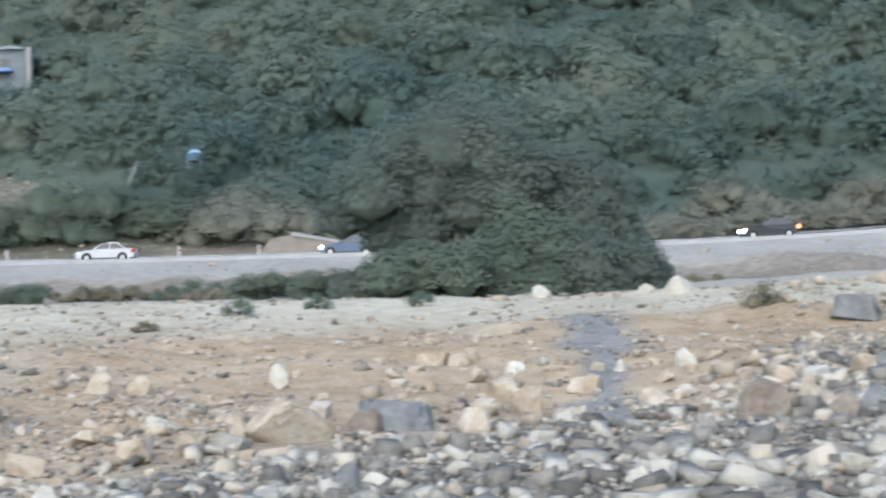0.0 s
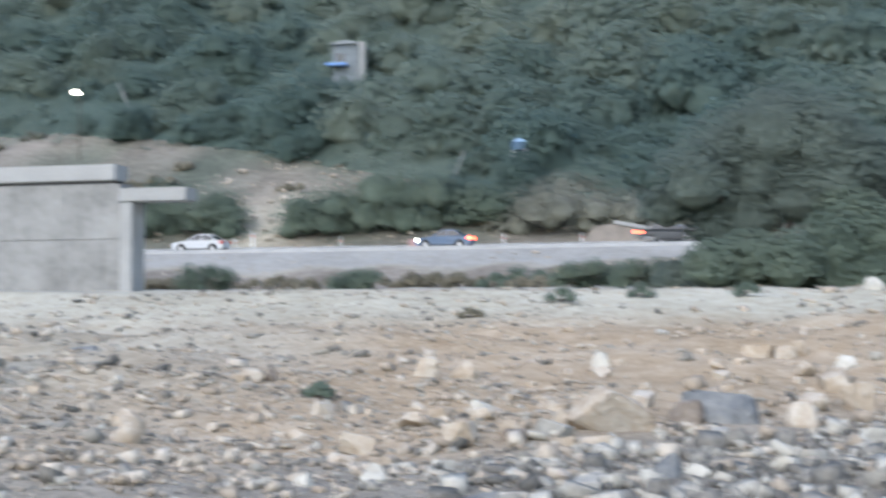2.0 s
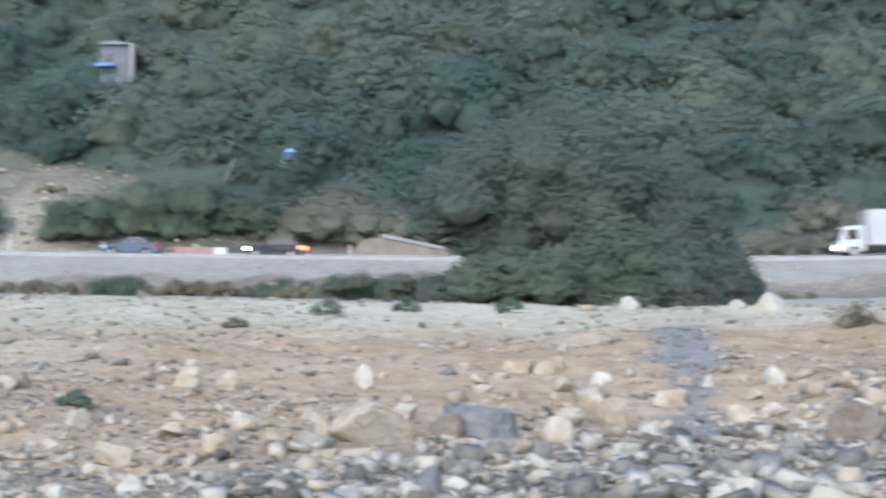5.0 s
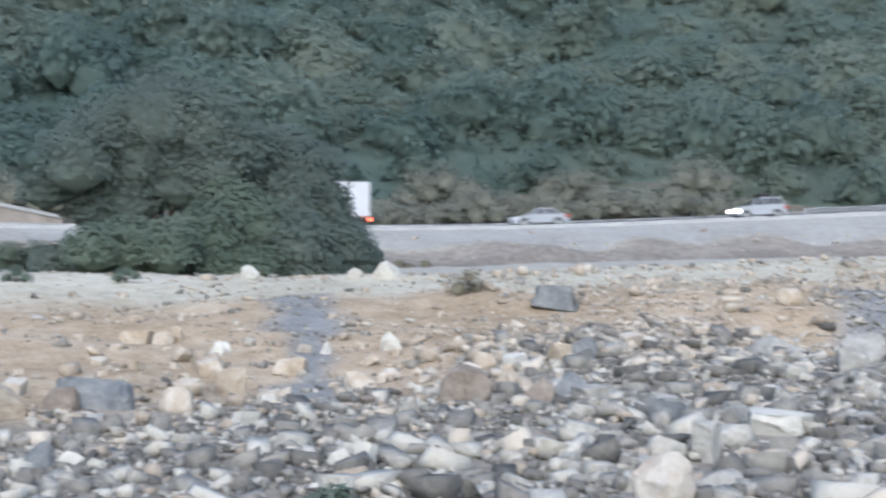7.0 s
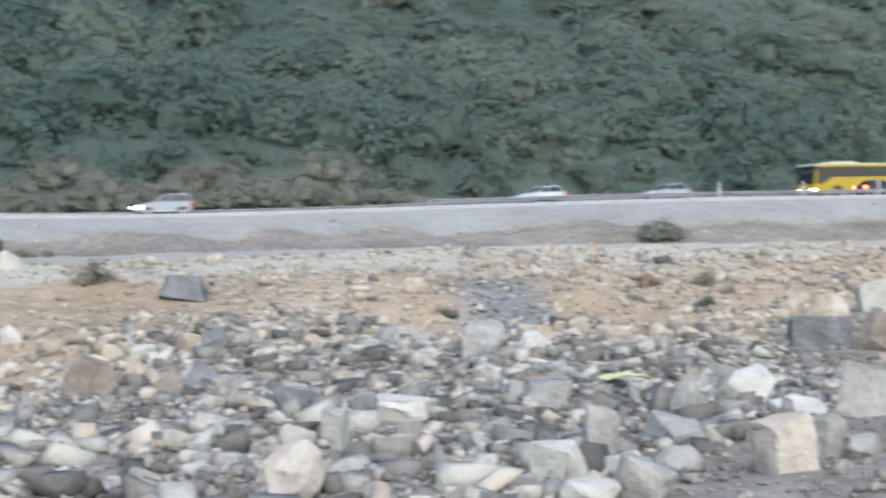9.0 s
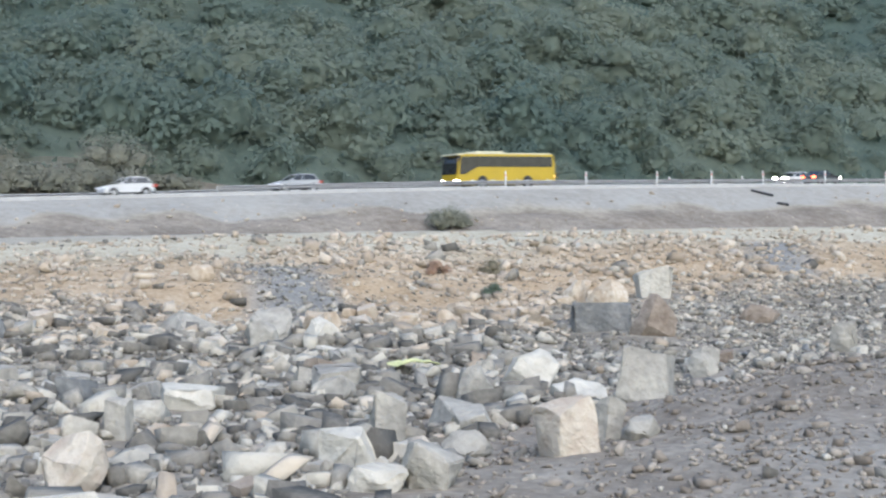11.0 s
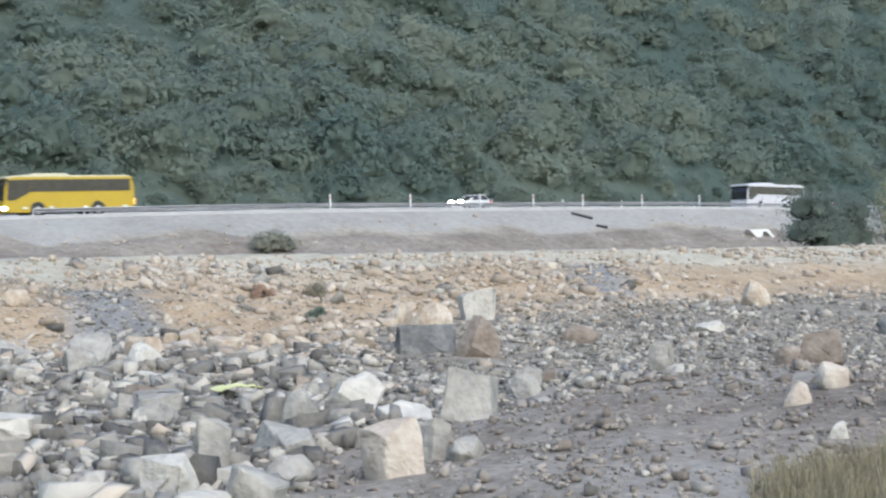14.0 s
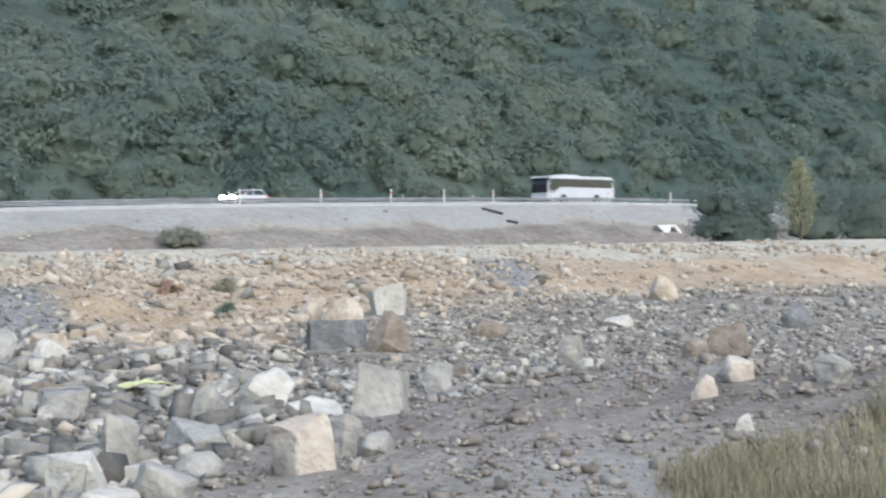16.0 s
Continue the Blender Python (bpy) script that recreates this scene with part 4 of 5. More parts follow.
boulder(-2.16, 18.22, 1.18, 0.57, "tan", False)
boulder(-6.25, 25.00, 0.41, 0.38, "tan", True)
boulder(-5.60, 25.28, 0.54, 0.38, "tan", False)
boulder(-3.37, 27.28, 0.34, 0.43, "white", False)
boulder(-12.12, 18.99, 0.70, 0.73, "white", False)
boulder(-14.27, 27.49, 0.78, 0.39, "slate", False)
boulder(-8.32, 17.20, 0.44, 0.36, "tan", False)
boulder(-7.45, 15.34, 0.34, 0.27, "tan", False)
boulder(-8.76, 22.74, 0.39, 0.23, "tan", False)
boulder(-8.55, 23.02, 0.28, 0.29, "brown", False)
boulder(-3.96, 18.93, 0.31, 0.28, "white", False)
boulder(-7.81, 11.85, 0.28, 0.29, "slate", False)
boulder(-3.94, 13.56, 0.28, 0.21, "white", False)
boulder(-4.55, 13.36, 0.22, 0.15, "white", False)
boulder(-1.14, 14.56, 0.32, 0.27, "slate", False)
boulder(-15.66, 22.92, 0.61, 0.35, "grey", False)
boulder(-0.83, 14.66, 0.29, 0.16, "white", False)
boulder(-3.30, 17.47, 0.28, 0.23, "tan", False)
boulder(-2.77, 18.07, 0.29, 0.23, "tan", False)
boulder(-0.80, 20.23, 1.09, 0.46, "slate", False)
boulder(-1.25, 19.72, 0.47, 0.34, "brown", False)
boulder(0.26, 20.17, 0.48, 0.38, "tan", False)
boulder(-0.43, 30.85, 0.74, 0.29, "tan", True)
boulder(0.35, 30.85, 0.37, 0.37, "tan", False)
boulder(1.24, 28.70, 0.40, 0.27, "white", False)
boulder(2.80, 45.76, 0.62, 0.45, "white", False)
boulder(7.13, 45.84, 1.15, 0.62, "white", False)
boulder(6.20, 45.80, 0.50, 0.32, "white", False)


def bag(x, y):
    """A crumpled plastic bag lying on the stones."""
    rng = np.random.RandomState(8)
    bm = bmesh.new()
    bmesh.ops.create_grid(bm, x_segments=9, y_segments=6, size=0.5)
    for v in bm.verts:
        v.co = Vector((v.co.x * 0.62, v.co.y * 0.45, 0.04 + 0.05 * rng.rand() + 0.04 * math.cos(v.co.x * 4)))
    bmesh.ops.solidify(bm, geom=bm.faces[:], thickness=0.01)
    bmesh.ops.recalc_face_normals(bm, faces=bm.faces[:])
    ob = part("plastic_bag", bm, material("yellow_plastic", ((0.44, 0.45, 0.18), (0.58, 0.58, 0.32)), 0.5, 6, 0.2, 30), None)
    ob.matrix_world = Matrix.Translation((x, y, float(land(x, y)) + 0.13))
    tagged(ob, "crumpled pale yellow plastic bag lying on the rubble", "bag")


bag(11.1, 16.8)

# ---- concrete abutment ----
abutment = new("bridge_abutment")
AZ = 2.55


def slab(name, x0, x1, y0, y1, z0, z1, mat=M_CONCRETE, bevel=0.04, label=""):
    return part(name, box_bm(x0, x1, y0, y1, z0, z1, bevel), mat, abutment, label)


slab("wall_core", -38.2, -30.56, 62.12, 63.3, AZ - 0.3, 7.98)
# cast panels, two lifts of four, with open joints
pe = [-38.3, -36.1, -33.4, -31.4, -30.52]
for i in range(4):
    slab("panel", pe[i] + 0.005, pe[i + 1] - 0.005, 62.0, 62.115, AZ - 0.25, 5.3, bevel=0.012)
    slab("panel", pe[i] + 0.005, pe[i + 1] - 0.005, 61.98, 62.115, 5.315, 7.96, bevel=0.012)
slab("end_pier", -30.5, -29.87, 61.9, 63.35, AZ - 0.3, 7.06, M_CONCRETE_PALE, 0.05, "paler concrete end pier")
slab("cap_beam", -38.5, -30.70, 61.8, 63.2, 8.1, 8.88, M_CONCRETE_PALE, 0.05, "pale concrete cap beam")
slab("bearing_strip", -38.3, -30.85, 62.0, 63.1, 7.99, 8.09, M_TRIM, 0.0, "dark bearing gap")
slab("bracket_slab", -30.55, -27.1, 61.85, 63.2, 7.07, 7.72, M_CONCRETE_PALE, 0.05, "pale cantilevered bracket slab")
slab("recessed_wall", -47.1, -38.25, 64.0, 66.5, AZ - 0.3, 6.1)
slab("ledge", -47.1, -38.25, 63.4, 66.0, 6.12, 6.62, M_CONCRETE_PALE, 0.05, "pale concrete ledge")
slab("upper_wall", -47.1, -38.25, 64.3, 66.5, 6.63, 7.3)
slab("upper_ledge", -47.1, -38.25, 63.3, 66.0, 7.31, 8.35, M_CONCRETE_PALE, 0.05, "pale concrete upper beam")
slab("left_pier", -53.3, -46.9, 61.9, 64.0, AZ - 0.3, 10.08)
slab("pier_cap", -53.8, -45.97, 61.6, 63.9, 10.1, 11.05, M_CONCRETE_PALE, 0.05, "pale concrete pier cap")
slab("rib", -47.5, -46.89, 61.8, 62.4, AZ - 0.3, 10.07)
tagged(abutment, "unfinished grey concrete bridge abutment with pale cap beams", "abutment")


def safety_net(x0, x1, y, z):
    rng = np.random.RandomState(3)
    bm = bmesh.new()
    k = 14
    row = []
    for i in range(k + 1):
        x = x0 + (x1 - x0) * i / k
        row.append([bm.verts.new((x, y + 0.1 * rng.randn(), z)), bm.verts.new((x, y + 0.1 * rng.randn(), z + 0.28 + 0.25 * rng.rand()))])
    for a, b in zip(row, row[1:]):
        bm.faces.new((a[0], b[0], b[1], a[1]))
    bmesh.ops.solidify(bm, geom=bm.faces[:], thickness=0.03)
    ob = part("safety_net", bm, material("orange_netting", ((0.30, 0.15, 0.11), (0.40, 0.22, 0.17)), 0.8, 3, 0.2, 20), None)
    tagged(ob, "faded orange safety netting heaped on the abutment ledge", "netting")


safety_net(-44.6, -40.2, 64.6, 8.34)


def ring(x, y, z):
    """A wide white hoop of pipe leaning behind the abutment."""
    bm = bmesh.new()
    n, m = 40, 8
    rows = []
    for i in range(n):
        a = 6.28318 * i / n
        c = Vector((math.cos(a) * 2.75, 0, math.sin(a) * 1.05))
        o = Vector((math.cos(a) * 0.55, 0, math.sin(a))).normalized()
        rows.append([bm.verts.new(c + o * 0.17 * math.cos(6.28318 * j / m) + Vector((0, 0.17 * math.sin(6.28318 * j / m), 0))) for j in range(m)])
    for i in range(n):
        for j in range(m):
            bm.faces.new((rows[i][j], rows[(i + 1) % n][j], rows[(i + 1) % n][(j + 1) % m], rows[i][(j + 1) % m]))
    bmesh.ops.recalc_face_normals(bm, faces=bm.faces[:])
    base = new("pipe_hoop")
    base.matrix_world = pose(x, y, z, 0, 36, 0)
    part("hoop", bm, M_WHITE, base)
    bm = bmesh.new()
    inv = base.matrix_world.inverted()
    for dx in (-1.2, 1.2):
        p = Vector((x + dx, y + 0.1, float(land(x + dx, y)) - 0.2))
        q = Vector((x + dx, y + 0.1, z - dx * 0.72 - 0.4))
        tube_bm(inv @ p, inv @ q, 0.09, 0.09, 8, bm)
    part("support", bm, M_STEEL, base)
    tagged(base, "large white elliptical pipe hoop leaning behind the abutment", "pipe")


ring(-49.7, 75, 10.55)


# ---- roadside ----
def guard_rail(x0, x1, y, face, label):
    base = new("guard_rail")
    step = 4.0
    xs = np.arange(x0, x1, step)
    prof = [(0.0, 0.24), (0.05, 0.30), (0.0, 0.37), (0.0, 0.41), (0.05, 0.48), (0.0, 0.55)]
    for i, x in enumerate(xs[:-1]):
        bm = bmesh.new()
        a = [bm.verts.new((x, y + face * d, float(deck_z(x, y)) + z)) for d, z in prof]
        b = [bm.verts.new((x + step, y + face * d, float(deck_z(x + step, y)) + z)) for d, z in prof]
        for k in range(len(prof) - 1):
            bm.faces.new((a[k], b[k], b[k + 1], a[k + 1]))
        bmesh.ops.solidify(bm, geom=bm.faces[:], thickness=0.012)
        part("beam", bm, M_STEEL, base)
    post = None
    for x in xs:
        z = float(deck_z(x, y))
        if post is None:
            post = part("post", box_bm(-0.05, 0.05, -0.05, 0.05, -0.4, 0.53), M_STEEL, base)
            ob = post
        else:
            ob = new("post", post.data)
            ob.parent = base
        ob.location = (x, y - face * 0.08, z)
    tagged(base, label, "guard rail", "guard rails")


guard_rail(46, 190, 96.0, -1, "galvanised steel guard rail along the embankment edge")
guard_rail(-70, 200, 109.5, -1, "galvanised steel guard rail along the far edge")


def delineator(x, y):
    base = new("delineator_post")
    base.matrix_world = Matrix.Translation((x, y, float(deck_z(x, y)) - 0.05))
    part("post_body", prism_bm([(-0.07, 0), (0.07, 0), (0.07, 1.25), (0.0, 1.4), (-0.07, 1.32)], -0.05, 0.05, 0.012), M_WHITE, base)
    part("reflector", box_bm(-0.075, 0.075, -0.056, 0.056, 1.0, 1.08), M_RED, base, "red reflector band")
    tagged(base, "white plastic delineator post with a red band", "road post", "delineator posts")
    return base


first = delineator(72.6, 95.8)
for px, py in [(81.5, 95.8), (90, 95.8), (97, 95.8), (104, 95.8), (113, 95.8), (122.5, 95.8), (134, 95.8), (146, 95.8), (116, 109.9), (126, 109.9), (137, 109.9), (105, 109.9),
               (-43.8, 109.9), (-36.8, 95.8), (-34.6, 109.9), (-21.2, 109.9), (-15.0, 109.9), (-47.5, 109.9)]:
    copy_thing(first, Matrix.Translation((px, py, float(deck_z(px, py)) - 0.05)))


def barrier(x, y):
    """A red and white water-filled road barrier."""
    base = new("road_barrier")
    base.matrix_world = Matrix.Translation((x, y, float(deck_z(x, y)) + 0.03))
    out = [(-0.28, 0), (0.28, 0), (0.22, 0.25), (0.1, 0.42), (0.09, 0.92), (-0.09, 0.92), (-0.1, 0.42), (-0.22, 0.25)]
    red = M_RED
    for i in range(4):
        bm = prism_bm(out, i * 1.05, i * 1.05 + 1.0, 0.02)
        bmesh.ops.transform(bm, matrix=pose(0, 0, 0, 0, 0, -90), verts=bm.verts[:])
        part("barrier_unit", bm, P_PINK if i < 3 else M_WHITE, base)
    for i in range(2):
        part("light", box_bm(3.35 + 0.5 * i, 3.6 + 0.5 * i, -0.33, -0.27, 0.25, 0.5, 0.02), M_WHITE, base, "white reflector plate")
    tagged(base, "row of faded red and white road barriers on the far verge", "barrier")


P_PINK = material("faded_red_plastic", ((0.30, 0.17, 0.155), (0.40, 0.26, 0.24)), 0.6, 2, 0.1, 20)
barrier(-28.5, 108.3)


def ramp_wall():
    """A side road that climbs behind the highway, edged with a pale kerb."""
    base = new("side_ramp")
    base.matrix_world = Matrix.Translation((0, 112.6, float(road_z(-11))))
    earth = material("ramp_earth", ((0.19, 0.165, 0.14), (0.29, 0.255, 0.22)), 0.95, 1.0, 0.5, 6)
    part("earth_bank", prism_bm([(-16.5, -0.7), (-4.5, -0.7), (-7.6, 1.5), (-12.7, 2.45), (-14.5, 2.2)], 0.1, 2.4, 0.1), earth, base)
    part("kerb", prism_bm([(-12.8, 2.4), (-7.7, 1.45), (-7.7, 1.72), (-12.8, 2.72)], 0, 0.35, 0.03), M_CONCRETE_PALE, base, "pale concrete kerb")
    tagged(base, "earth side ramp with a pale kerb beyond the highway", "ramp")


ramp_wall()


def culvert(x, y):
    base = new("culvert_head")
    z = float(land(x, y))
    base.matrix_world = Matrix.Translation((x, y, z))
    part("head_slab", prism_bm([(-2.3, 0.55), (1.0, 0.75), (2.6, -0.4), (2.2, -0.5), (0.7, 0.45), (0.2, 0.45), (-0.2, -0.35), (-0.7, -0.4)], -0.35, 0.35, 0.03), M_WHITE, base)
    part("apron", box_bm(-1.4, 2.2, -0.3, 1.2, -1.2, -0.42, 0.05), M_CONCRETE, base)
    tagged(base, "broken white concrete culvert head on the embankment slope", "culvert")


culvert(122.5, 88.0)
for i, (p, q) in enumerate([((100.6, 94.2, 0.1), (101.9, 92.6, 0.15)), ((100.2, 90.6, 0.08), (100.9, 89.8, 0.1))]):
    a_, b_ = Vector((p[0], p[1], float(land(p[0], p[1])) + p[2])), Vector((q[0], q[1], float(land(q[0], q[1])) + q[2]))
    ob = part("drain_pipe", tube_bm(a_, b_, 0.12, 0.12, 10), M_TRIM, None)
    tagged(ob, "black plastic drain pipe down the embankment", "pipe", "drain pipes")


# ---- up on the hillside ----
def cabin(x, y, z):
    base = new("hill_cabin")
    base.matrix_world = Matrix.Translation((x, y, z))
    g = float(land(x, y)) - z
    stone = material("grey_cabin_board", ((0.13, 0.15, 0.16), (0.20, 0.22, 0.23)), 0.85, 2, 0.2, 12)
    blue = material("blue_sheet", ((0.10, 0.22, 0.50), (0.20, 0.36, 0.66)), 0.6, 2, 0.1, 12)
    part("wall", box_bm(-1.7, 1.3, 0, 3.2, g - 1.0, 2.35, 0.03), stone, base)
    part("roof", prism_bm([(-1.9, 2.3), (1.45, 2.3), (1.3, 2.45), (-0.2, 2.75), (-1.7, 2.45)], -0.4, 3.5, 0.03), material("grey_roof_sheet", ((0.17, 0.19, 0.20), (0.25, 0.27, 0.28)), 0.6, 2, 0.1, 12), base)
    part("awning", box_bm(-2.1, 0.1, -1.2, 0.0, -0.15, 0.12, 0.03), blue, base, "blue sheet awning")
    part("window", box_bm(-1.3, -0.3, -0.03, 0.01, 0.5, 1.3), M_GLASS, base)
    part("chimney", box_bm(1.5, 2.0, -0.3, 0.3, g - 1.0, 2.5, 0.03), M_CONCRETE_PALE, base, "white pillar")
    tagged(base, "small grey cabin with a blue awning among the trees", "cabin")


cabin(-45.9, 148.0, 29.0)


def water_tank(x, y, z):
    base = new("water_tank")
    base.matrix_world = Matrix.Translation((x, y, z))
    g = float(land(x, y)) - z
    bm = tube_bm((0, 0, -0.5), (0, 0, 0.2), 0.75, 0.75, 18)
    part("tank", bm, material("blue_plastic", ((0.04, 0.085, 0.14), (0.065, 0.12, 0.19)), 0.5, 2, 0.05, 12), base)
    part("lid", tube_bm((0, 0, 0.2), (0, 0, 0.55), 0.72, 0.25, 18), material("light_blue_plastic", ((0.2, 0.32, 0.44), (0.3, 0.42, 0.54)), 0.5, 2, 0.05, 12), base, "pale blue domed lid")
    bm = bmesh.new()
    for dx in (-0.6, 0.6):
        for dy in (-0.5, 0.5):
            tube_bm((dx, dy, g - 0.5), (dx, dy, -0.48), 0.06, 0.06, 6, bm)
    part("stand", bm, M_STEEL, base)
    tagged(base, "blue plastic water tank on a steel stand", "water tank")


water_tank(-22.5, 124.5, 16.8)


def lamp_pole(x, y, z):
    base = new("street_lamp")
    g = float(land(x, y))
    base.matrix_world = Matrix.Translation((x, y, g))
    part("pole", tube_bm((0, 0, -0.5), (0, 0, z - g + 0.3), 0.08, 0.05, 8), M_BARK, base)
    part("arm", tube_bm((0, 0, z - g + 0.28), (0.1, -0.9, z - g + 0.32), 0.04, 0.04, 6), M_STEEL, base)
    part("lamp_head", tube_bm((0.1, -1.0, z - g - 0.1), (0.1, -1.0, z - g + 0.34), 0.46, 0.14, 12), glowing("lit_street_lamp", (1.0, 0.9, 0.72), 9), base, "lit lamp head")
    tagged(base, "lit street lamp on a steel pole among the trees", "street lamp")


lamp_pole(-73.0, 138.5, 25.4)


M_POLE = material("weathered_pole", ((0.26, 0.27, 0.27), (0.38, 0.39, 0.39)), 0.7, 2, 0.1, 12)


def leaning_pole(x0, y0, z0, x1, z1):
    ob = part("leaning_pole", tube_bm((x0, y0, z0), (x1, y0, z1), 0.07, 0.06, 8), M_POLE, None)
    tagged(ob, "whitish leaning pole among the hillside bushes", "pole", "leaning poles")


leaning_pole(-28.9, 120.0, float(land(-28.9, 120.0)) - 0.4, -26.6, 15.9)
leaning_pole(-68.2, 143.5, float(land(-68.2, 143.5)) - 0.4, -71.0, 27.4)

for i, (sx, sy, top, w) in enumerate([(-45.6, 145.8, 27.4, 5.0), (-42.6, 146.5, 28.0, 4.0), (-48.9, 146.0, 28.0, 4.5), (-22.4, 122.6, 17.0, 4.0), (-26.0, 119.0, 14.4, 4.0), (-29.2, 118.6, 14.6, 4.0), (-68.4, 141.2, 25.4, 4.5)]):
    shrub(sx, sy, w, top - float(land(sx, sy)), M_HILL_LEAF, 170 + i, "dull green bush on the hillside below the woods", "bush", 9, 560, 0.24, "hillside bushes")


# ---- loose stones, clear of the boulders ----
def clear(x, y):
    ok = np.ones(len(x), bool)
    for cx, cy, w in SPOTS:
        d = math.hypot(cx, cy)
        ux, uy = cx / d, cy / d
        along_ray, across = (x - cx) * ux + (y - cy) * uy, (x - cx) * uy - (y - cy) * ux
        ok &= ~((abs(across) < 0.5 * w) & (along_ray < 0.6 * w) & (along_ray > -0.85 * w - 0.1))
    return ok


x, y, rng = fan(98000, 1, -14, 66, 9.5, 46)
t_, p_ = soil_kind(x, y)
keep = (rng.rand(len(x)) > t_ * 0.975) & (rng.rand(len(x)) > 0.75 * chute_share(x, y) * (y > 22) * (x < 6))
bearing = np.degrees(np.arctan2(x, y))
mound = (np.hypot(x, y) < 13.5 + (bearing - 37) * 0.5 + rough(x, y, 2, 2)) & (bearing > 35)
keep &= (rng.rand(len(x)) > 0.86 * mound) & clear(x, y)
x, y, mound = x[keep], y[keep], mound[keep]
coarse = np.clip((24 - np.hypot(x, y)) / 10, 0, 1) * np.clip((x + 2) / 6, 0, 1)
size = np.clip((0.042 + 0.005 * coarse) * np.exp(rng.randn(len(x)) * 0.74), 0.016, 0.26) * np.where(mound, 0.5, 1)
size *= 1 + 0.25 * rough(x, y, 5, 0) - 0.2 * (x > 20)
size *= np.where(y > toe_y(x) + 1.5, 0.6, 1) * (1 - 0.3 * np.clip((np.degrees(np.arctan2(x, y)) - 37) / 4, 0, 1))
# the larger blocks near the camera are things of their own
big = np.where((size > 0.1) & (np.hypot(x, y) < 27))[0][:105]
STONE_LOOKS = ["grey", "grey", "white", "slate", "grey", "brown", "white", "pinkish"]
STONE_WORDS = {"grey": "angular grey limestone block in the rubble", "white": "pale chalky limestone block in the rubble", "slate": "dark blue-grey stone block in the rubble",
               "brown": "brown-grey weathered stone in the rubble", "pinkish": "pinkish-beige limestone block in the rubble"}
stone_meshes = []
for i in range(24):
    bm = hull(900 + i, 10, (1, 0.8, 0.62), i % 4 != 3)
    bmesh.ops.bevel(bm, geom=bm.edges[:], offset=0.09, segments=1, affect="EDGES", clamp_overlap=True)
    me = bpy.data.meshes.new("stone")
    bm.to_mesh(me)
    bm.free()
    me.materials.append(BOULDER_LOOKS[STONE_LOOKS[i % 8]][0])
    stone_meshes.append(me)
for i in big:
    k = rng.randint(24)
    ob = new("stone", stone_meshes[k])
    ob.matrix_world = pose(float(x[i]), float(y[i]), float(land(x[i], y[i]) + 0.3 * size[i]), rng.uniform(-16, 16), rng.uniform(-16, 16), rng.uniform(0, 360)) @ Matrix.Diagonal((size[i] * 1.15, size[i] * 1.15, size[i] * 1.15, 1))
    tagged(ob, STONE_WORDS[STONE_LOOKS[k % 8]], "stone", "rubble stones")
# tan blocks strewn along the foot of the earth bank
tan_meshes = []
for i in range(10):
    bm = hull(960 + i, 11, (1, 0.85, 0.7), i % 3 == 0)
    bmesh.ops.bevel(bm, geom=bm.edges[:], offset=0.1, segments=1, affect="EDGES", clamp_overlap=True)
    me = bpy.data.meshes.new("stone")
    bm.to_mesh(me)
    bm.free()
    me.materials.append(BOULDER_LOOKS["tan" if i % 5 else "pinkish"][0])
    tan_meshes.append(me)
bank_rng = np.random.RandomState(64)
for hx, hy, spread_x, spread_y, n in ((27.0, 30.0, 3.2, 2.2, 34), (9.5, 26.0, 1.8, 1.6, 22), (13.5, 27.0, 2.6, 1.6, 10), (-2.5, 27.5, 3.0, 2.0, 20), (22.0, 28.0, 3.5, 2.0, 20), (-9.0, 22.0, 4.0, 5.0, 12), (-5.0, 19.5, 2.2, 1.8, 26), (1.5, 24.0, 2.4, 1.3, 26),
                                     (-3.0, 30.0, 3.0, 3.0, 16), (5.5, 25.5, 1.3, 1.4, 20), (16.0, 26.0, 2.5, 2.0, 34)):
    px_, py_ = bank_rng.normal(hx, spread_x, n), bank_rng.normal(hy, spread_y, n)
    ps = np.clip(0.17 * np.exp(bank_rng.randn(n) * 0.42), 0.08, 0.36) * np.where(px_ < 0, 0.7, 1)
    for sx, sy, ss, ok in zip(px_, py_, ps, clear(px_, py_)):
        if ok and 12 < sy < 36:
            ob = new("stone", tan_meshes[bank_rng.randint(10)])
            ob.matrix_world = pose(float(sx), float(sy), float(land(sx, sy) + 0.3 * ss), bank_rng.uniform(-16, 16), bank_rng.uniform(-16, 16), bank_rng.uniform(0, 360)) @ Matrix.Diagonal((ss, ss, ss, 1))
            tagged(ob, "tan limestone block lying on the earth bank", "stone", "bank stones")
rest = np.ones(len(x), bool)
rest[big] = False
x, y, size = x[rest], y[rest], size[rest]
warm = rng.rand(len(x)) < np.clip(0.08 + 0.55 * np.clip(1 - (toe_y(x) - y) / 5, 0, 1), 0, 0.7)
warm &= y < toe_y(x) + 1.5
scatter("grey_rubble", "loose angular grey limestone rubble covering the channel floor", M_GREY_STONE, x[~warm], y[~warm], size[~warm], 2)
scatter("beige_rubble", "loose angular beige stones mixed into the grey rubble", M_TAN_STONE, x[warm], y[warm], size[warm], 7)
x, y, rng = fan(80000, 3, -38, 66, 9.5, 52)
t_, p_ = soil_kind(x, y)
clump = 0.12 + 0.5 * np.clip(rough(x, y, 3.2, 3) + 0.05, 0, 1) + 0.25 * np.clip(1 - (y - toe_y(x)) / 4, 0, 1) + 0.6 * np.clip((-4 - x) / 5, 0, 1) + 0.25 * np.clip((x - 22) / 10, 0, 1) + 0.4 * np.clip((x - 8) / 4, 0, 1)
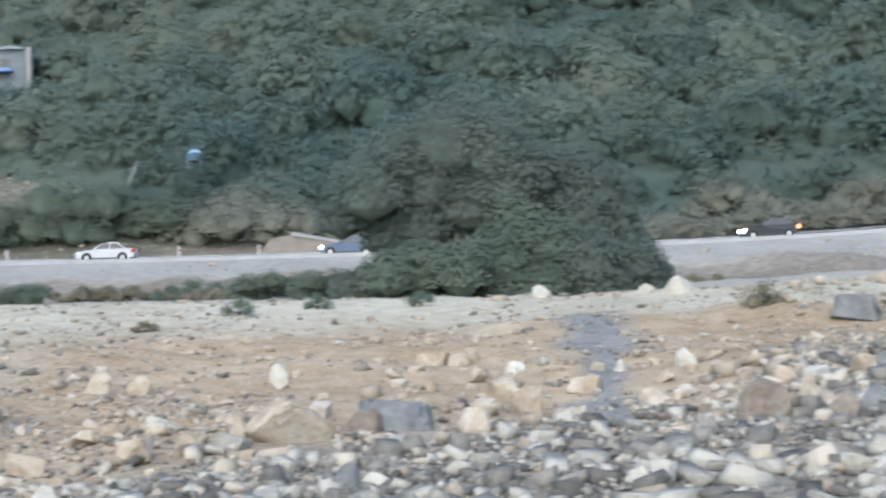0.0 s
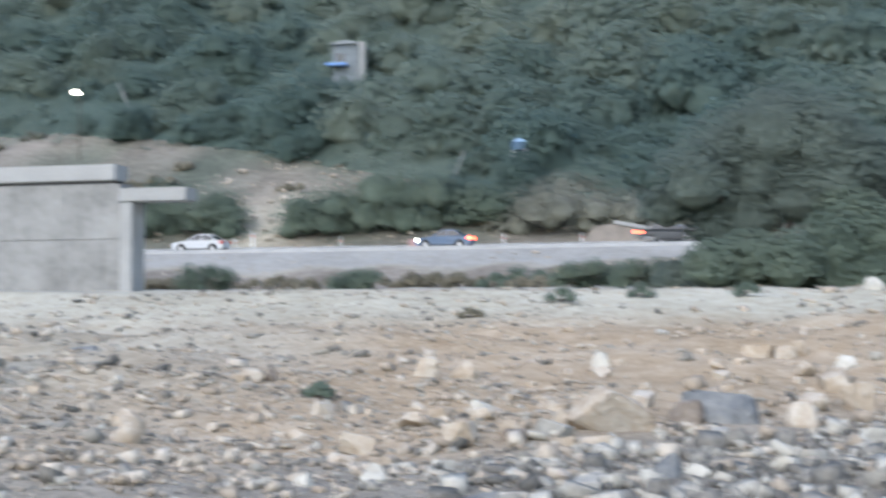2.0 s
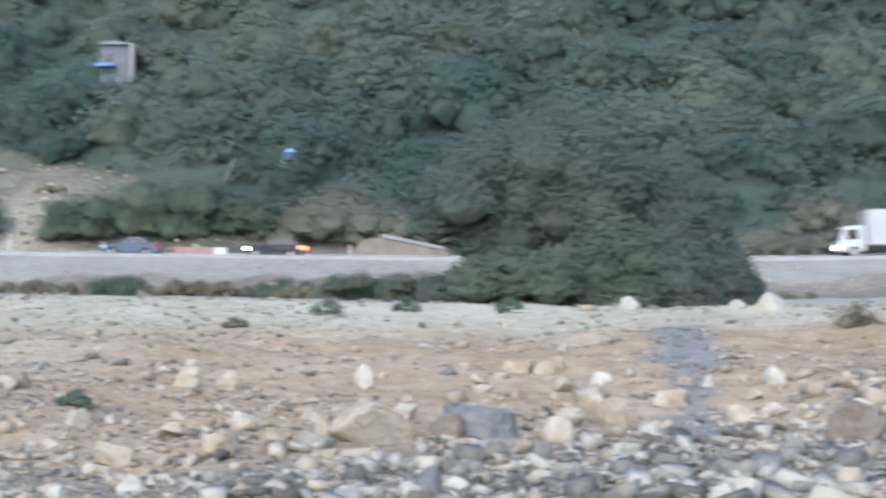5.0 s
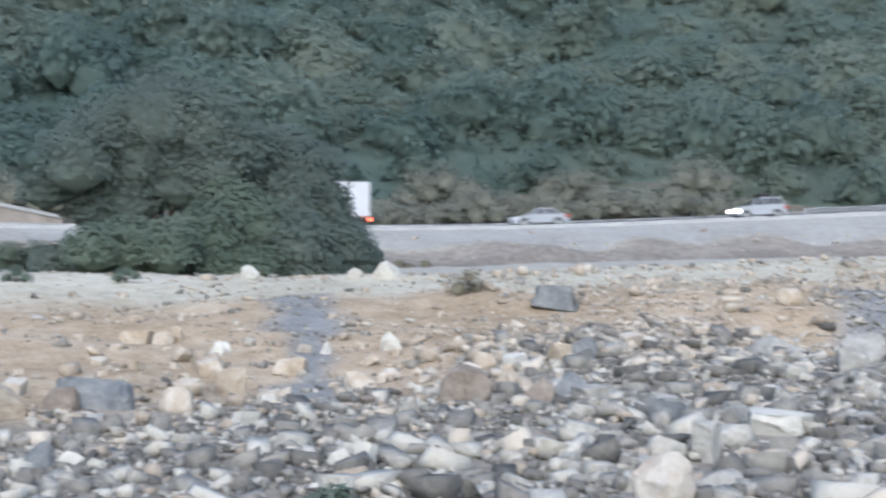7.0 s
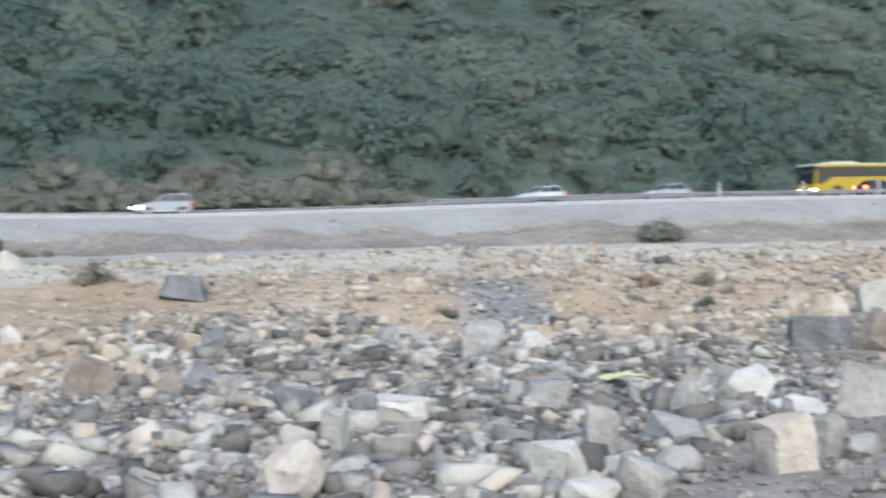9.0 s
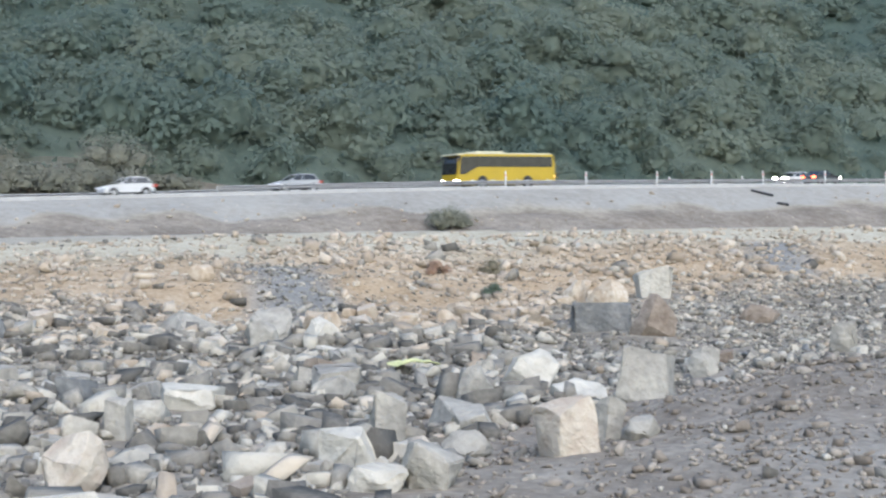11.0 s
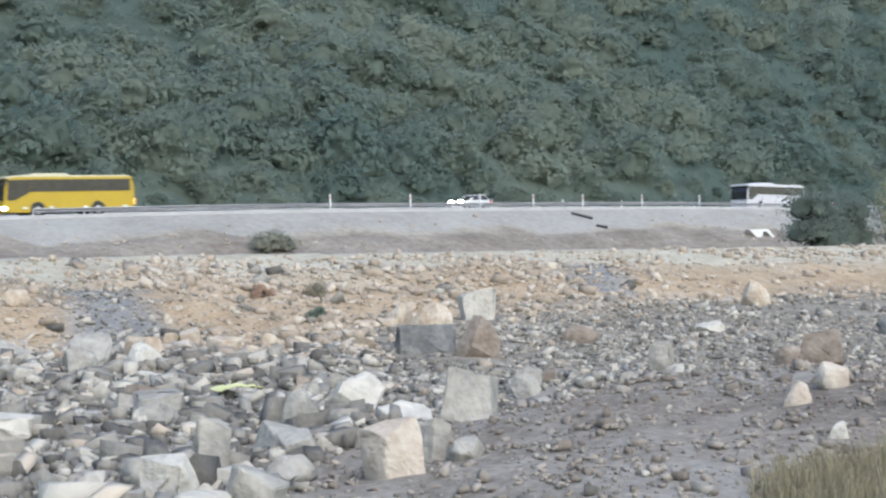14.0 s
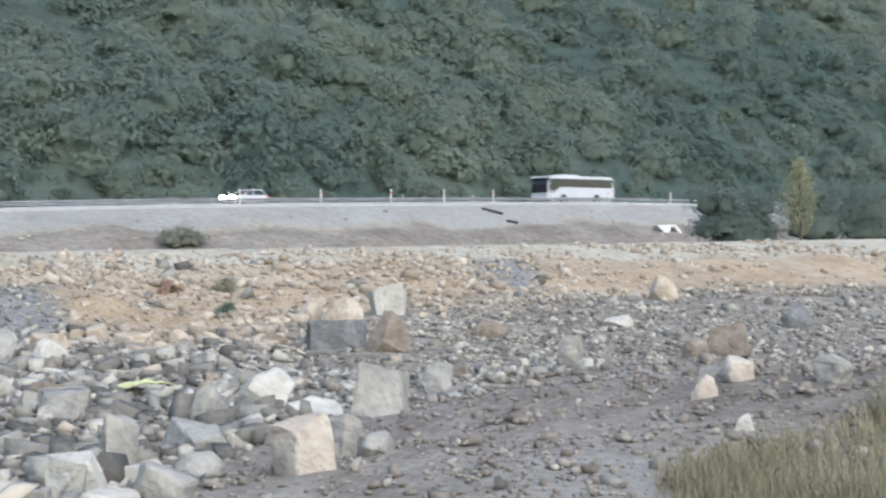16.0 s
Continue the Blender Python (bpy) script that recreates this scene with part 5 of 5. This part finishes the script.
keep = (rng.rand(len(x)) < np.maximum(t_, x < -4)) & (rng.rand(len(x)) < clump) & (rng.rand(len(x)) > 0.5 * (y > 40)) & clear(x, y)
x, y = x[keep], y[keep]
size = np.clip(0.030 * np.exp(rng.randn(len(x)) * 0.74), 0.012, 0.24) * np.where(x < -4, 0.78, 1) * (1 + 0.35 * np.clip((x - 5) / 5, 0, 1))
cool = rng.rand(len(x)) < 0.2 + 0.3 * (x < -6)
scatter("tan_rubble", "pale and tan stones strewn over the earth bank", M_TAN_STONE, x[~cool], y[~cool], size[~cool], 4)
scatter("grey_bank_stones", "grey stones strewn over the earth bank", M_GREY_STONE, x[cool], y[cool], size[cool], 8)
x, y, rng = fan(7000, 5, -38, 64, 82, 170)
keep = (y > 85) & (y < 94)
x, y = x[keep], y[keep]
scatter("embankment_stones", "pale stones on the brown embankment slope", M_TAN_STONE, x, y, np.clip(0.08 * np.exp(rng.randn(len(x)) * 0.5), 0.03, 0.25), 6)
x, y, rng = fan(900, 9, -27, -8, 118, 142)
keep = (y > 114) & (y < bare_y(x) + 1)
x, y = x[keep], y[keep]
scatter("cut_slope_stones", "pale stones strewn down the bare cut slope", M_TAN_STONE, x, y, np.clip(0.14 * np.exp(rng.randn(len(x)) * 0.6), 0.05, 0.5), 10)
x, y, rng = fan(26000, 21, 34, 66, 9, 26)
bearing = np.degrees(np.arctan2(x, y))
keep = (np.hypot(x, y) < 14.5 + (bearing - 37) * 0.5) & clear(x, y)
x, y = x[keep], y[keep]
scatter("mound_gravel", "fine grey-brown gravel on the near mound", M_CLOD, x, y, np.clip(0.0135 * np.exp(rng.randn(len(x)) * 0.75), 0.006, 0.10), 22)
x, y, rng = fan(22000, 23, 30, 64, 40, 88)
keep = (y > 30) & (y < 46) & (rng.rand(len(x)) < 0.45 + 0.5 * rough(x, y, 5, 1))
x, y = x[keep], y[keep]
scatter("far_bank_stones", "tan stones strewn over the far end of the bank", M_TAN_STONE, x, y, np.clip(0.06 * np.exp(rng.randn(len(x)) * 0.65), 0.02, 0.3), 24)
x, y, rng = fan(15000, 25, 34, 66, 44, 80)
t_, p_ = soil_kind(x, y)
keep = (t_ < 0.6) & (rng.rand(len(x)) < 0.35 + 0.6 * rough(x, y, 3, 1))
x, y = x[keep], y[keep]
scatter("far_rubble", "grey rubble at the far end of the channel floor", M_GREY_STONE, x, y, np.clip(0.055 * np.exp(rng.randn(len(x)) * 0.65), 0.02, 0.28), 26)
x, y, rng = fan(18000, 27, -38, -7, 9.5, 26)
keep = clear(x, y) & (rng.rand(len(x)) < 0.6 + 0.4 * rough(x, y, 2, 1))
x, y = x[keep], y[keep]
size = np.clip(0.021 * np.exp(rng.randn(len(x)) * 0.7), 0.01, 0.12)
cool = rng.rand(len(x)) < 0.4
scatter("low_bank_gravel", "tan gravel and broken stones on the low bank", M_TAN_STONE, x[~cool], y[~cool], size[~cool], 28)
scatter("low_bank_grey_gravel", "grey gravel and broken stones on the low bank", M_GREY_STONE, x[cool], y[cool], size[cool], 29)


# ---- vehicles ----
def wheel(parent, x, y, r, w):
    side = 1 if y > 0 else -1
    tyre = part("wheel", tube_bm((x, y - w / 2, r), (x, y + w / 2, r), r, r, 20), M_TYRE, parent)
    part("rim", tube_bm((x, y + side * w / 2, r), (x, y + side * (w / 2 + 0.015), r), r * 0.62, r * 0.55, 14), M_RIM, tyre)


def ball_bm(x, y, z, rx_, ry_, rz_):
    bm = bmesh.new()
    bmesh.ops.create_uvsphere(bm, u_segments=12, v_segments=8, radius=1, matrix=Matrix.Translation((x, y, z)) @ Matrix.Diagonal((rx_, ry_, rz_, 1)))
    return bm


def car(label, paint_mat, style, front_lit=True, tail_lit=False, rack=False, dazzling=False):
    """A car that faces +x, with its origin on the road under its middle."""
    base = new("car")
    L, W = 4.35, 1.72
    if style == "sedan":
        low = [(-2.15, 0.35), (-2.18, 0.62), (-2.1, 0.93), (-1.55, 0.98), (0.75, 0.95), (1.5, 0.86), (2.05, 0.72), (2.18, 0.55), (2.15, 0.3), (1.75, 0.22), (-1.75, 0.24)]
        glass = [(-1.62, 0.95), (-1.0, 1.36), (0.05, 1.38), (0.88, 0.94)]
        roof = [(-1.08, 1.33), (-0.95, 1.42), (-0.1, 1.44), (0.12, 1.36)]
    elif style == "hatch":
        low = [(-1.95, 0.35), (-2.02, 0.65), (-1.95, 0.98), (-1.5, 1.0), (0.85, 0.98), (1.5, 0.88), (1.98, 0.72), (2.08, 0.52), (2.05, 0.3), (1.65, 0.22), (-1.6, 0.24)]
        glass = [(-1.9, 0.97), (-1.45, 1.44), (0.0, 1.46), (0.95, 0.97)]
        roof = [(-1.6, 1.4), (-1.4, 1.5), (-0.1, 1.52), (0.1, 1.44)]
    else:
        low = [(-2.05, 0.4), (-2.12, 0.75), (-2.05, 1.08), (-1.5, 1.08), (0.95, 1.05), (1.6, 0.95), (2.0, 0.78), (2.12, 0.58), (2.08, 0.34), (1.7, 0.26), (-1.7, 0.28)]
        glass = [(-1.98, 1.05), (-1.7, 1.58), (-0.05, 1.6), (1.05, 1.04)]
        roof = [(-1.85, 1.53), (-1.65, 1.64), (-0.15, 1.66), (0.05, 1.58)]
    belt = 0.95
    narrow = lambda x, z: 1.0 - 0.20 * max(0, z - belt) / 0.6
    taper = lambda x, z: 1.0 - 0.10 * max(0, abs(x) - 1.5) / 0.7
    part("body", prism_bm(low, -W / 2, W / 2, 0.05, taper), paint_mat, base)
    part("window_glass", prism_bm(glass, -W / 2 + 0.06, W / 2 - 0.06, 0.02, narrow), M_GLASS, base)
    part("roof", prism_bm(roof, -W / 2 + 0.05, W / 2 - 0.05, 0.03, narrow), paint_mat, base)
    for sx in (-1, 1):
        y = sx * (W / 2 - 0.045)
        for px, qx, pz in ((glass[0][0] + 0.04, glass[1][0] + 0.05, glass[1][1]), (glass[3][0] - 0.04, glass[2][0] + 0.02, glass[2][1]), (-0.35, -0.4, glass[1][1])):
            part("pillar", tube_bm((px, y, belt), (qx, y * narrow(0, pz), pz), 0.035, 0.03, 6), paint_mat, base)
        part("sill_trim", box_bm(-1.6, 1.6, sx * W / 2 - 0.02, sx * W / 2 + 0.012, 0.24, 0.33), M_TRIM, base, "black sill trim")
        part("mirror", box_bm(0.55, 0.7, sx * (W / 2 + 0.02) - 0.07, sx * (W / 2 + 0.02) + 0.07, 0.98, 1.1, 0.02), paint_mat, base)
        part("headlight", ball_bm(1.95, sx * 0.7, 0.66, 0.2, 0.16, 0.13) if not dazzling else ball_bm(1.98, sx * 0.68, 0.78, 0.3, 0.24, 0.22), (M_DAZZLE if dazzling else M_HEAD) if front_lit else M_HEAD_OFF, base, "lit headlight" if front_lit else "")
        part("tail_light", box_bm(-2.2, -1.9, sx * 0.68 - 0.18, sx * 0.68 + 0.18, 0.68, 0.9, 0.03), M_TAIL if tail_lit else M_TAIL_OFF, base, "lit red tail light" if tail_lit else "")
        for wx in (-1.3, 1.32):
            part("wheel_arch", tube_bm((wx, sx * (W / 2 - 0.1), 0.33), (wx, sx * (W / 2 + 0.006), 0.33), 0.38, 0.38, 18), M_TRIM, base)
            wheel(base, wx, sx * (W / 2 - 0.085), 0.31, 0.2)
    if rack:
        part("roof_box", box_bm(-1.2, 0.0, -0.55, 0.55, 1.74, 1.98, 0.08), M_TRIM, base, "dark roof box")
        for rx_ in (-1.0, -0.2):
            part("roof_bar", box_bm(rx_ - 0.03, rx_ + 0.03, -0.6, 0.6, 1.5, 1.75), M_TRIM, base)
    tagged(base, label, "car", "cars on the highway")
    return base


def bus(label, main, top, length=12.0, lit=True):
    base = new("coach_bus")
    half, W = length / 2, 2.5
    slim = lambda x, z: 1.0 - 0.05 * max(0, z - 2.9) / 0.6
    side = [(-half, 0.5), (-half - 0.02, 2.2), (-half + 0.1, 3.0), (-half + 0.35, 3.16), (half - 1.0, 3.16), (half - 0.4, 3.05), (half - 0.12, 2.3), (half, 1.2), (half, 0.5), (half - 0.4, 0.33), (-half + 0.4, 0.36)]
    part("body", prism_bm(side, -W / 2, W / 2, 0.07, slim), main, base)
    part("roof", prism_bm([(-half + 0.25, 3.06), (-half + 0.45, 3.22), (half - 1.2, 3.22), (half - 0.1, 3.13), (half + 0.12, 3.0), (half - 0.5, 2.98)], -W / 2 + 0.04, W / 2 - 0.04, 0.03), top, base, "pale roof")
    part("roof_unit", prism_bm([(-0.2, 3.18), (0.1, 3.4), (3.0, 3.4), (3.5, 3.18)], -0.8, 0.8, 0.04), top, base, "pale roof air unit")
    n = 6
    for s in (-1, 1):
        y = s * W / 2
        x0, x1 = -half + 0.35, half - 2.2
        for i in range(n):
            a, b = x0 + (x1 - x0) * i / n, x0 + (x1 - x0) * (i + 1) / n
            part("side_window", box_bm(a + 0.008, b - 0.008, y - 0.03, y + 0.025, 1.95, 2.9), M_GLASS, base)
        part("front_side_window", prism_bm([(half - 2.18, 1.95), (half - 0.9, 1.3), (half - 0.25, 1.3), (half - 0.35, 2.86), (half - 2.18, 2.9)], y - 0.03, y + 0.025), M_GLASS, base)
        for wx in (-half + 3.3, half - 2.75):
            part("wheel_arch", tube_bm((wx, y - s * 0.1, 0.55), (wx, y + s * 0.012, 0.55), 0.62, 0.62, 20), M_TRIM, base)
            wheel(base, wx, y - s * 0.13, 0.5, 0.3)
        for lx in (-half + 0.9, -half + 4.4, half - 1.7, half - 3.9):
            part("marker_light", box_bm(lx - 0.16, lx + 0.16, y - 0.01, y + 0.03, 0.62, 0.78, 0.01), M_HEAD_OFF, base, "pale side marker light")
        part("headlight", ball_bm(half - 0.12, s * 1.02, 0.68, 0.28, 0.26, 0.18), M_HEAD if lit else M_HEAD_OFF, base, "lit headlight" if lit else "")
        part("tail_light", box_bm(-half - 0.05, -half + 0.1, s * 1.05 - 0.12, s * 1.05 + 0.12, 0.8, 1.3, 0.03), M_AMBER, base, "lit amber tail light")
        part("mirror", tube_bm((half - 0.3, s * (W / 2 - 0.05), 2.86), (half + 0.35, s * (W / 2 + 0.2), 2.45), 0.06, 0.09, 6), M_TRIM, base)
    part("windscreen", prism_bm([(half + 0.03, 1.3), (half - 0.08, 2.3), (half - 0.34, 2.9), (half - 0.5, 2.9), (half - 0.25, 2.3), (half - 0.1, 1.3)], -1.16, 1.16), M_GLASS, base)
    part("bumper", box_bm(half - 0.25, half + 0.08, -1.2, 1.2, 0.36, 0.62, 0.04), main, base)
    tagged(base, label, "bus", "buses on the highway")
    return base


def truck():
    base = new("box_truck")
    part("chassis", box_bm(-3.6, 3.4, -0.5, 0.5, 0.5, 0.8), M_TRIM, base)
    part("cargo_box", box_bm(-3.7, 1.6, -1.2, 1.2, 0.95, 3.5, 0.04), P_BUSWHITE, base, "white cargo box")
    part("cab", prism_bm([(1.75, 0.5), (3.6, 0.5), (3.65, 1.35), (3.3, 2.35), (1.75, 2.4)], -1.05, 1.05, 0.08), P_WHITE, base)
    part("windscreen", prism_bm([(3.62, 1.4), (3.68, 1.4), (3.4, 2.2), (3.34, 2.2)], -0.92, 0.92), M_GLASS, base)
    for s in (-1, 1):
        part("door_window", box_bm(2.3, 3.1, s * 1.05 - 0.03, s * 1.05 + 0.02, 1.4, 2.1), M_GLASS, base)
        part("headlight", box_bm(3.55, 3.7, s * 0.75 - 0.18, s * 0.75 + 0.18, 0.75, 0.98, 0.03), M_HEAD, base, "lit headlight")
        part("tail_light", box_bm(-3.78, -3.66, s * 0.95 - 0.16, s * 0.95 + 0.16, 0.62, 0.85, 0.02), M_TAIL, base, "lit red tail light")
        for wx in (-2.3, 2.6):
            wheel(base, wx, s * 0.98, 0.45, 0.28)
    tagged(base, "white box truck with lit tail lights", "truck")
    return base


FAR_LANE, NEAR_LANE = 104.2, 99.2


def drive(thing, lane, facing, points, ahead=0.0):
    """Along the road: rows of seconds and metres along x, carried on at the end speeds to the clip's start and end."""
    pts = [(t, x + ahead) for t, x in points]
    (t0, x0), (t1, x1) = pts[0], pts[-1]
    v0 = (pts[1][1] - x0) / (pts[1][0] - t0)
    v1 = (x1 - pts[-2][1]) / (t1 - pts[-2][0])
    if t0 > 0:
        pts.insert(0, (0.0, x0 - v0 * t0))
    if t1 < 16:
        pts.append((16.0, x1 + v1 * (16 - t1)))
    fine = np.arange(0, 16.01, 0.5)
    xs = np.interp(fine, [p[0] for p in pts], [p[1] for p in pts])
    rows = []
    for t, x in zip(fine, xs):
        grade = math.degrees(math.atan(float(road_z(x + 2) - road_z(x - 2)) / 4))
        rows.append((float(t), pose(float(x), lane, float(deck_z(x, lane)) + 0.06, 1.2 if facing > 0 else -1.2, -grade if facing > 0 else grade, 0 if facing > 0 else 180)))
    walk(thing, rows)


white_hatch = car("white hatchback car driving along the highway", P_WHITE, "sedan", False)
dark_car = car("dark grey sedan driving with lit headlights and tail lights", P_DARK, "sedan", True, True)
blue_car = car("blue-grey sedan driving with lit headlights", P_BLUE, "sedan", True, True)
dusk_car = car("dark blue-grey hatchback driving along the highway", P_DARK, "hatch", True, True)
silver_car = car("silver-blue sedan driving along the highway", P_BLUE, "sedan", False)
white_sedan = car("silver-white sedan driving along the highway", P_SILVER, "sedan", False)
white_wagon = car("silver-white people carrier with a dark roof box", P_SILVER, "van", True, False, True)
white_small = car("white hatchback car with unlit lamps", P_WHITE, "hatch", False)
grey_top = car("silver hatchback car with dark windows", P_SILVER, "hatch", False)
bright_car = car("pale silver hatchback with very bright headlights", P_WHITE, "hatch", True, dazzling=True)
yellow_bus = bus("yellow coach bus with a cream roof and dark windows", P_YELLOW, P_CREAM, 11.2)
white_bus = bus("white coach bus with dark windows", P_BUSWHITE, P_BUSWHITE, lit=False)
box_truck = truck()


def motions():
    far, near = FAR_LANE / 100, NEAR_LANE / 100
    drive(white_hatch, FAR_LANE, -1, [(0, -23.6 * far), (1, -32.7 * far), (1.5, -37.2 * far), (2, -41.8 * far), (2.5, -45.6 * far)], -0.8)
    drive(dark_car, NEAR_LANE, 1, [(0, -34.9 * near), (0.5, -27.9 * near), (1, -20.7 * near), (1.5, -13.2 * near), (2, -6.8 * near), (9, 94.5 * near), (9.5, 100.5 * near), (12, 130 * near), (12.5, 136.5 * near)], -0.7)
    drive(blue_car, FAR_LANE, -1, [(0, -6.5 * far), (4.5, -43.3 * far)], -0.8)
    drive(dusk_car, FAR_LANE, -1, [(0, 23.1 * far), (0.5, 19.1 * far), (1, 15.1 * far), (4, -10.4 * far), (4.5, -14.3 * far)], -0.8)
    drive(silver_car, FAR_LANE, -1, [(2.5, -10.5 * far), (4.5, -25.6 * far)])
    drive(white_sedan, FAR_LANE, -1, [(7, 26.6 * far), (8.5, 14.2 * far)], 0.45)
    drive(white_wagon, FAR_LANE, -1, [(7, 43.6 * far), (7.5, 39.8 * far), (8, 35.3 * far), (8.5, 31 * far), (9, 26.2 * far), (9.5, 22.4 * far)], 0.5)
    drive(white_small, FAR_LANE, -1, [(8, 66.2 * far), (9.5, 54.6 * far), (12, 32.0 * far)], -0.6)
    drive(grey_top, FAR_LANE, -1, [(8.5, 75 * far), (9.5, 67.7 * far), (12, 47.9 * far), (12.5, 44.1 * far)], -1.2)
    drive(bright_car, FAR_LANE, -1, [(12, 106.2 * far), (14, 92.7 * far), (15, 85.2 * far), (16, 76.4 * far)])
    drive(yellow_bus, FAR_LANE, -1, [(9.5, 87.7 * far), (12, 68.2 * far), (14, 51.3 * far), (14.5, 47.3 * far)], -0.9)
    drive(white_bus, FAR_LANE, -1, [(13.5, 147.2 * far), (14, 142.2 * far), (15, 133.3 * far), (16, 122.9 * far)], -1.3)
    drive(box_truck, FAR_LANE, -1, [(6.8, 12.2 * far), (7.0, 10.9 * far)])


motions()
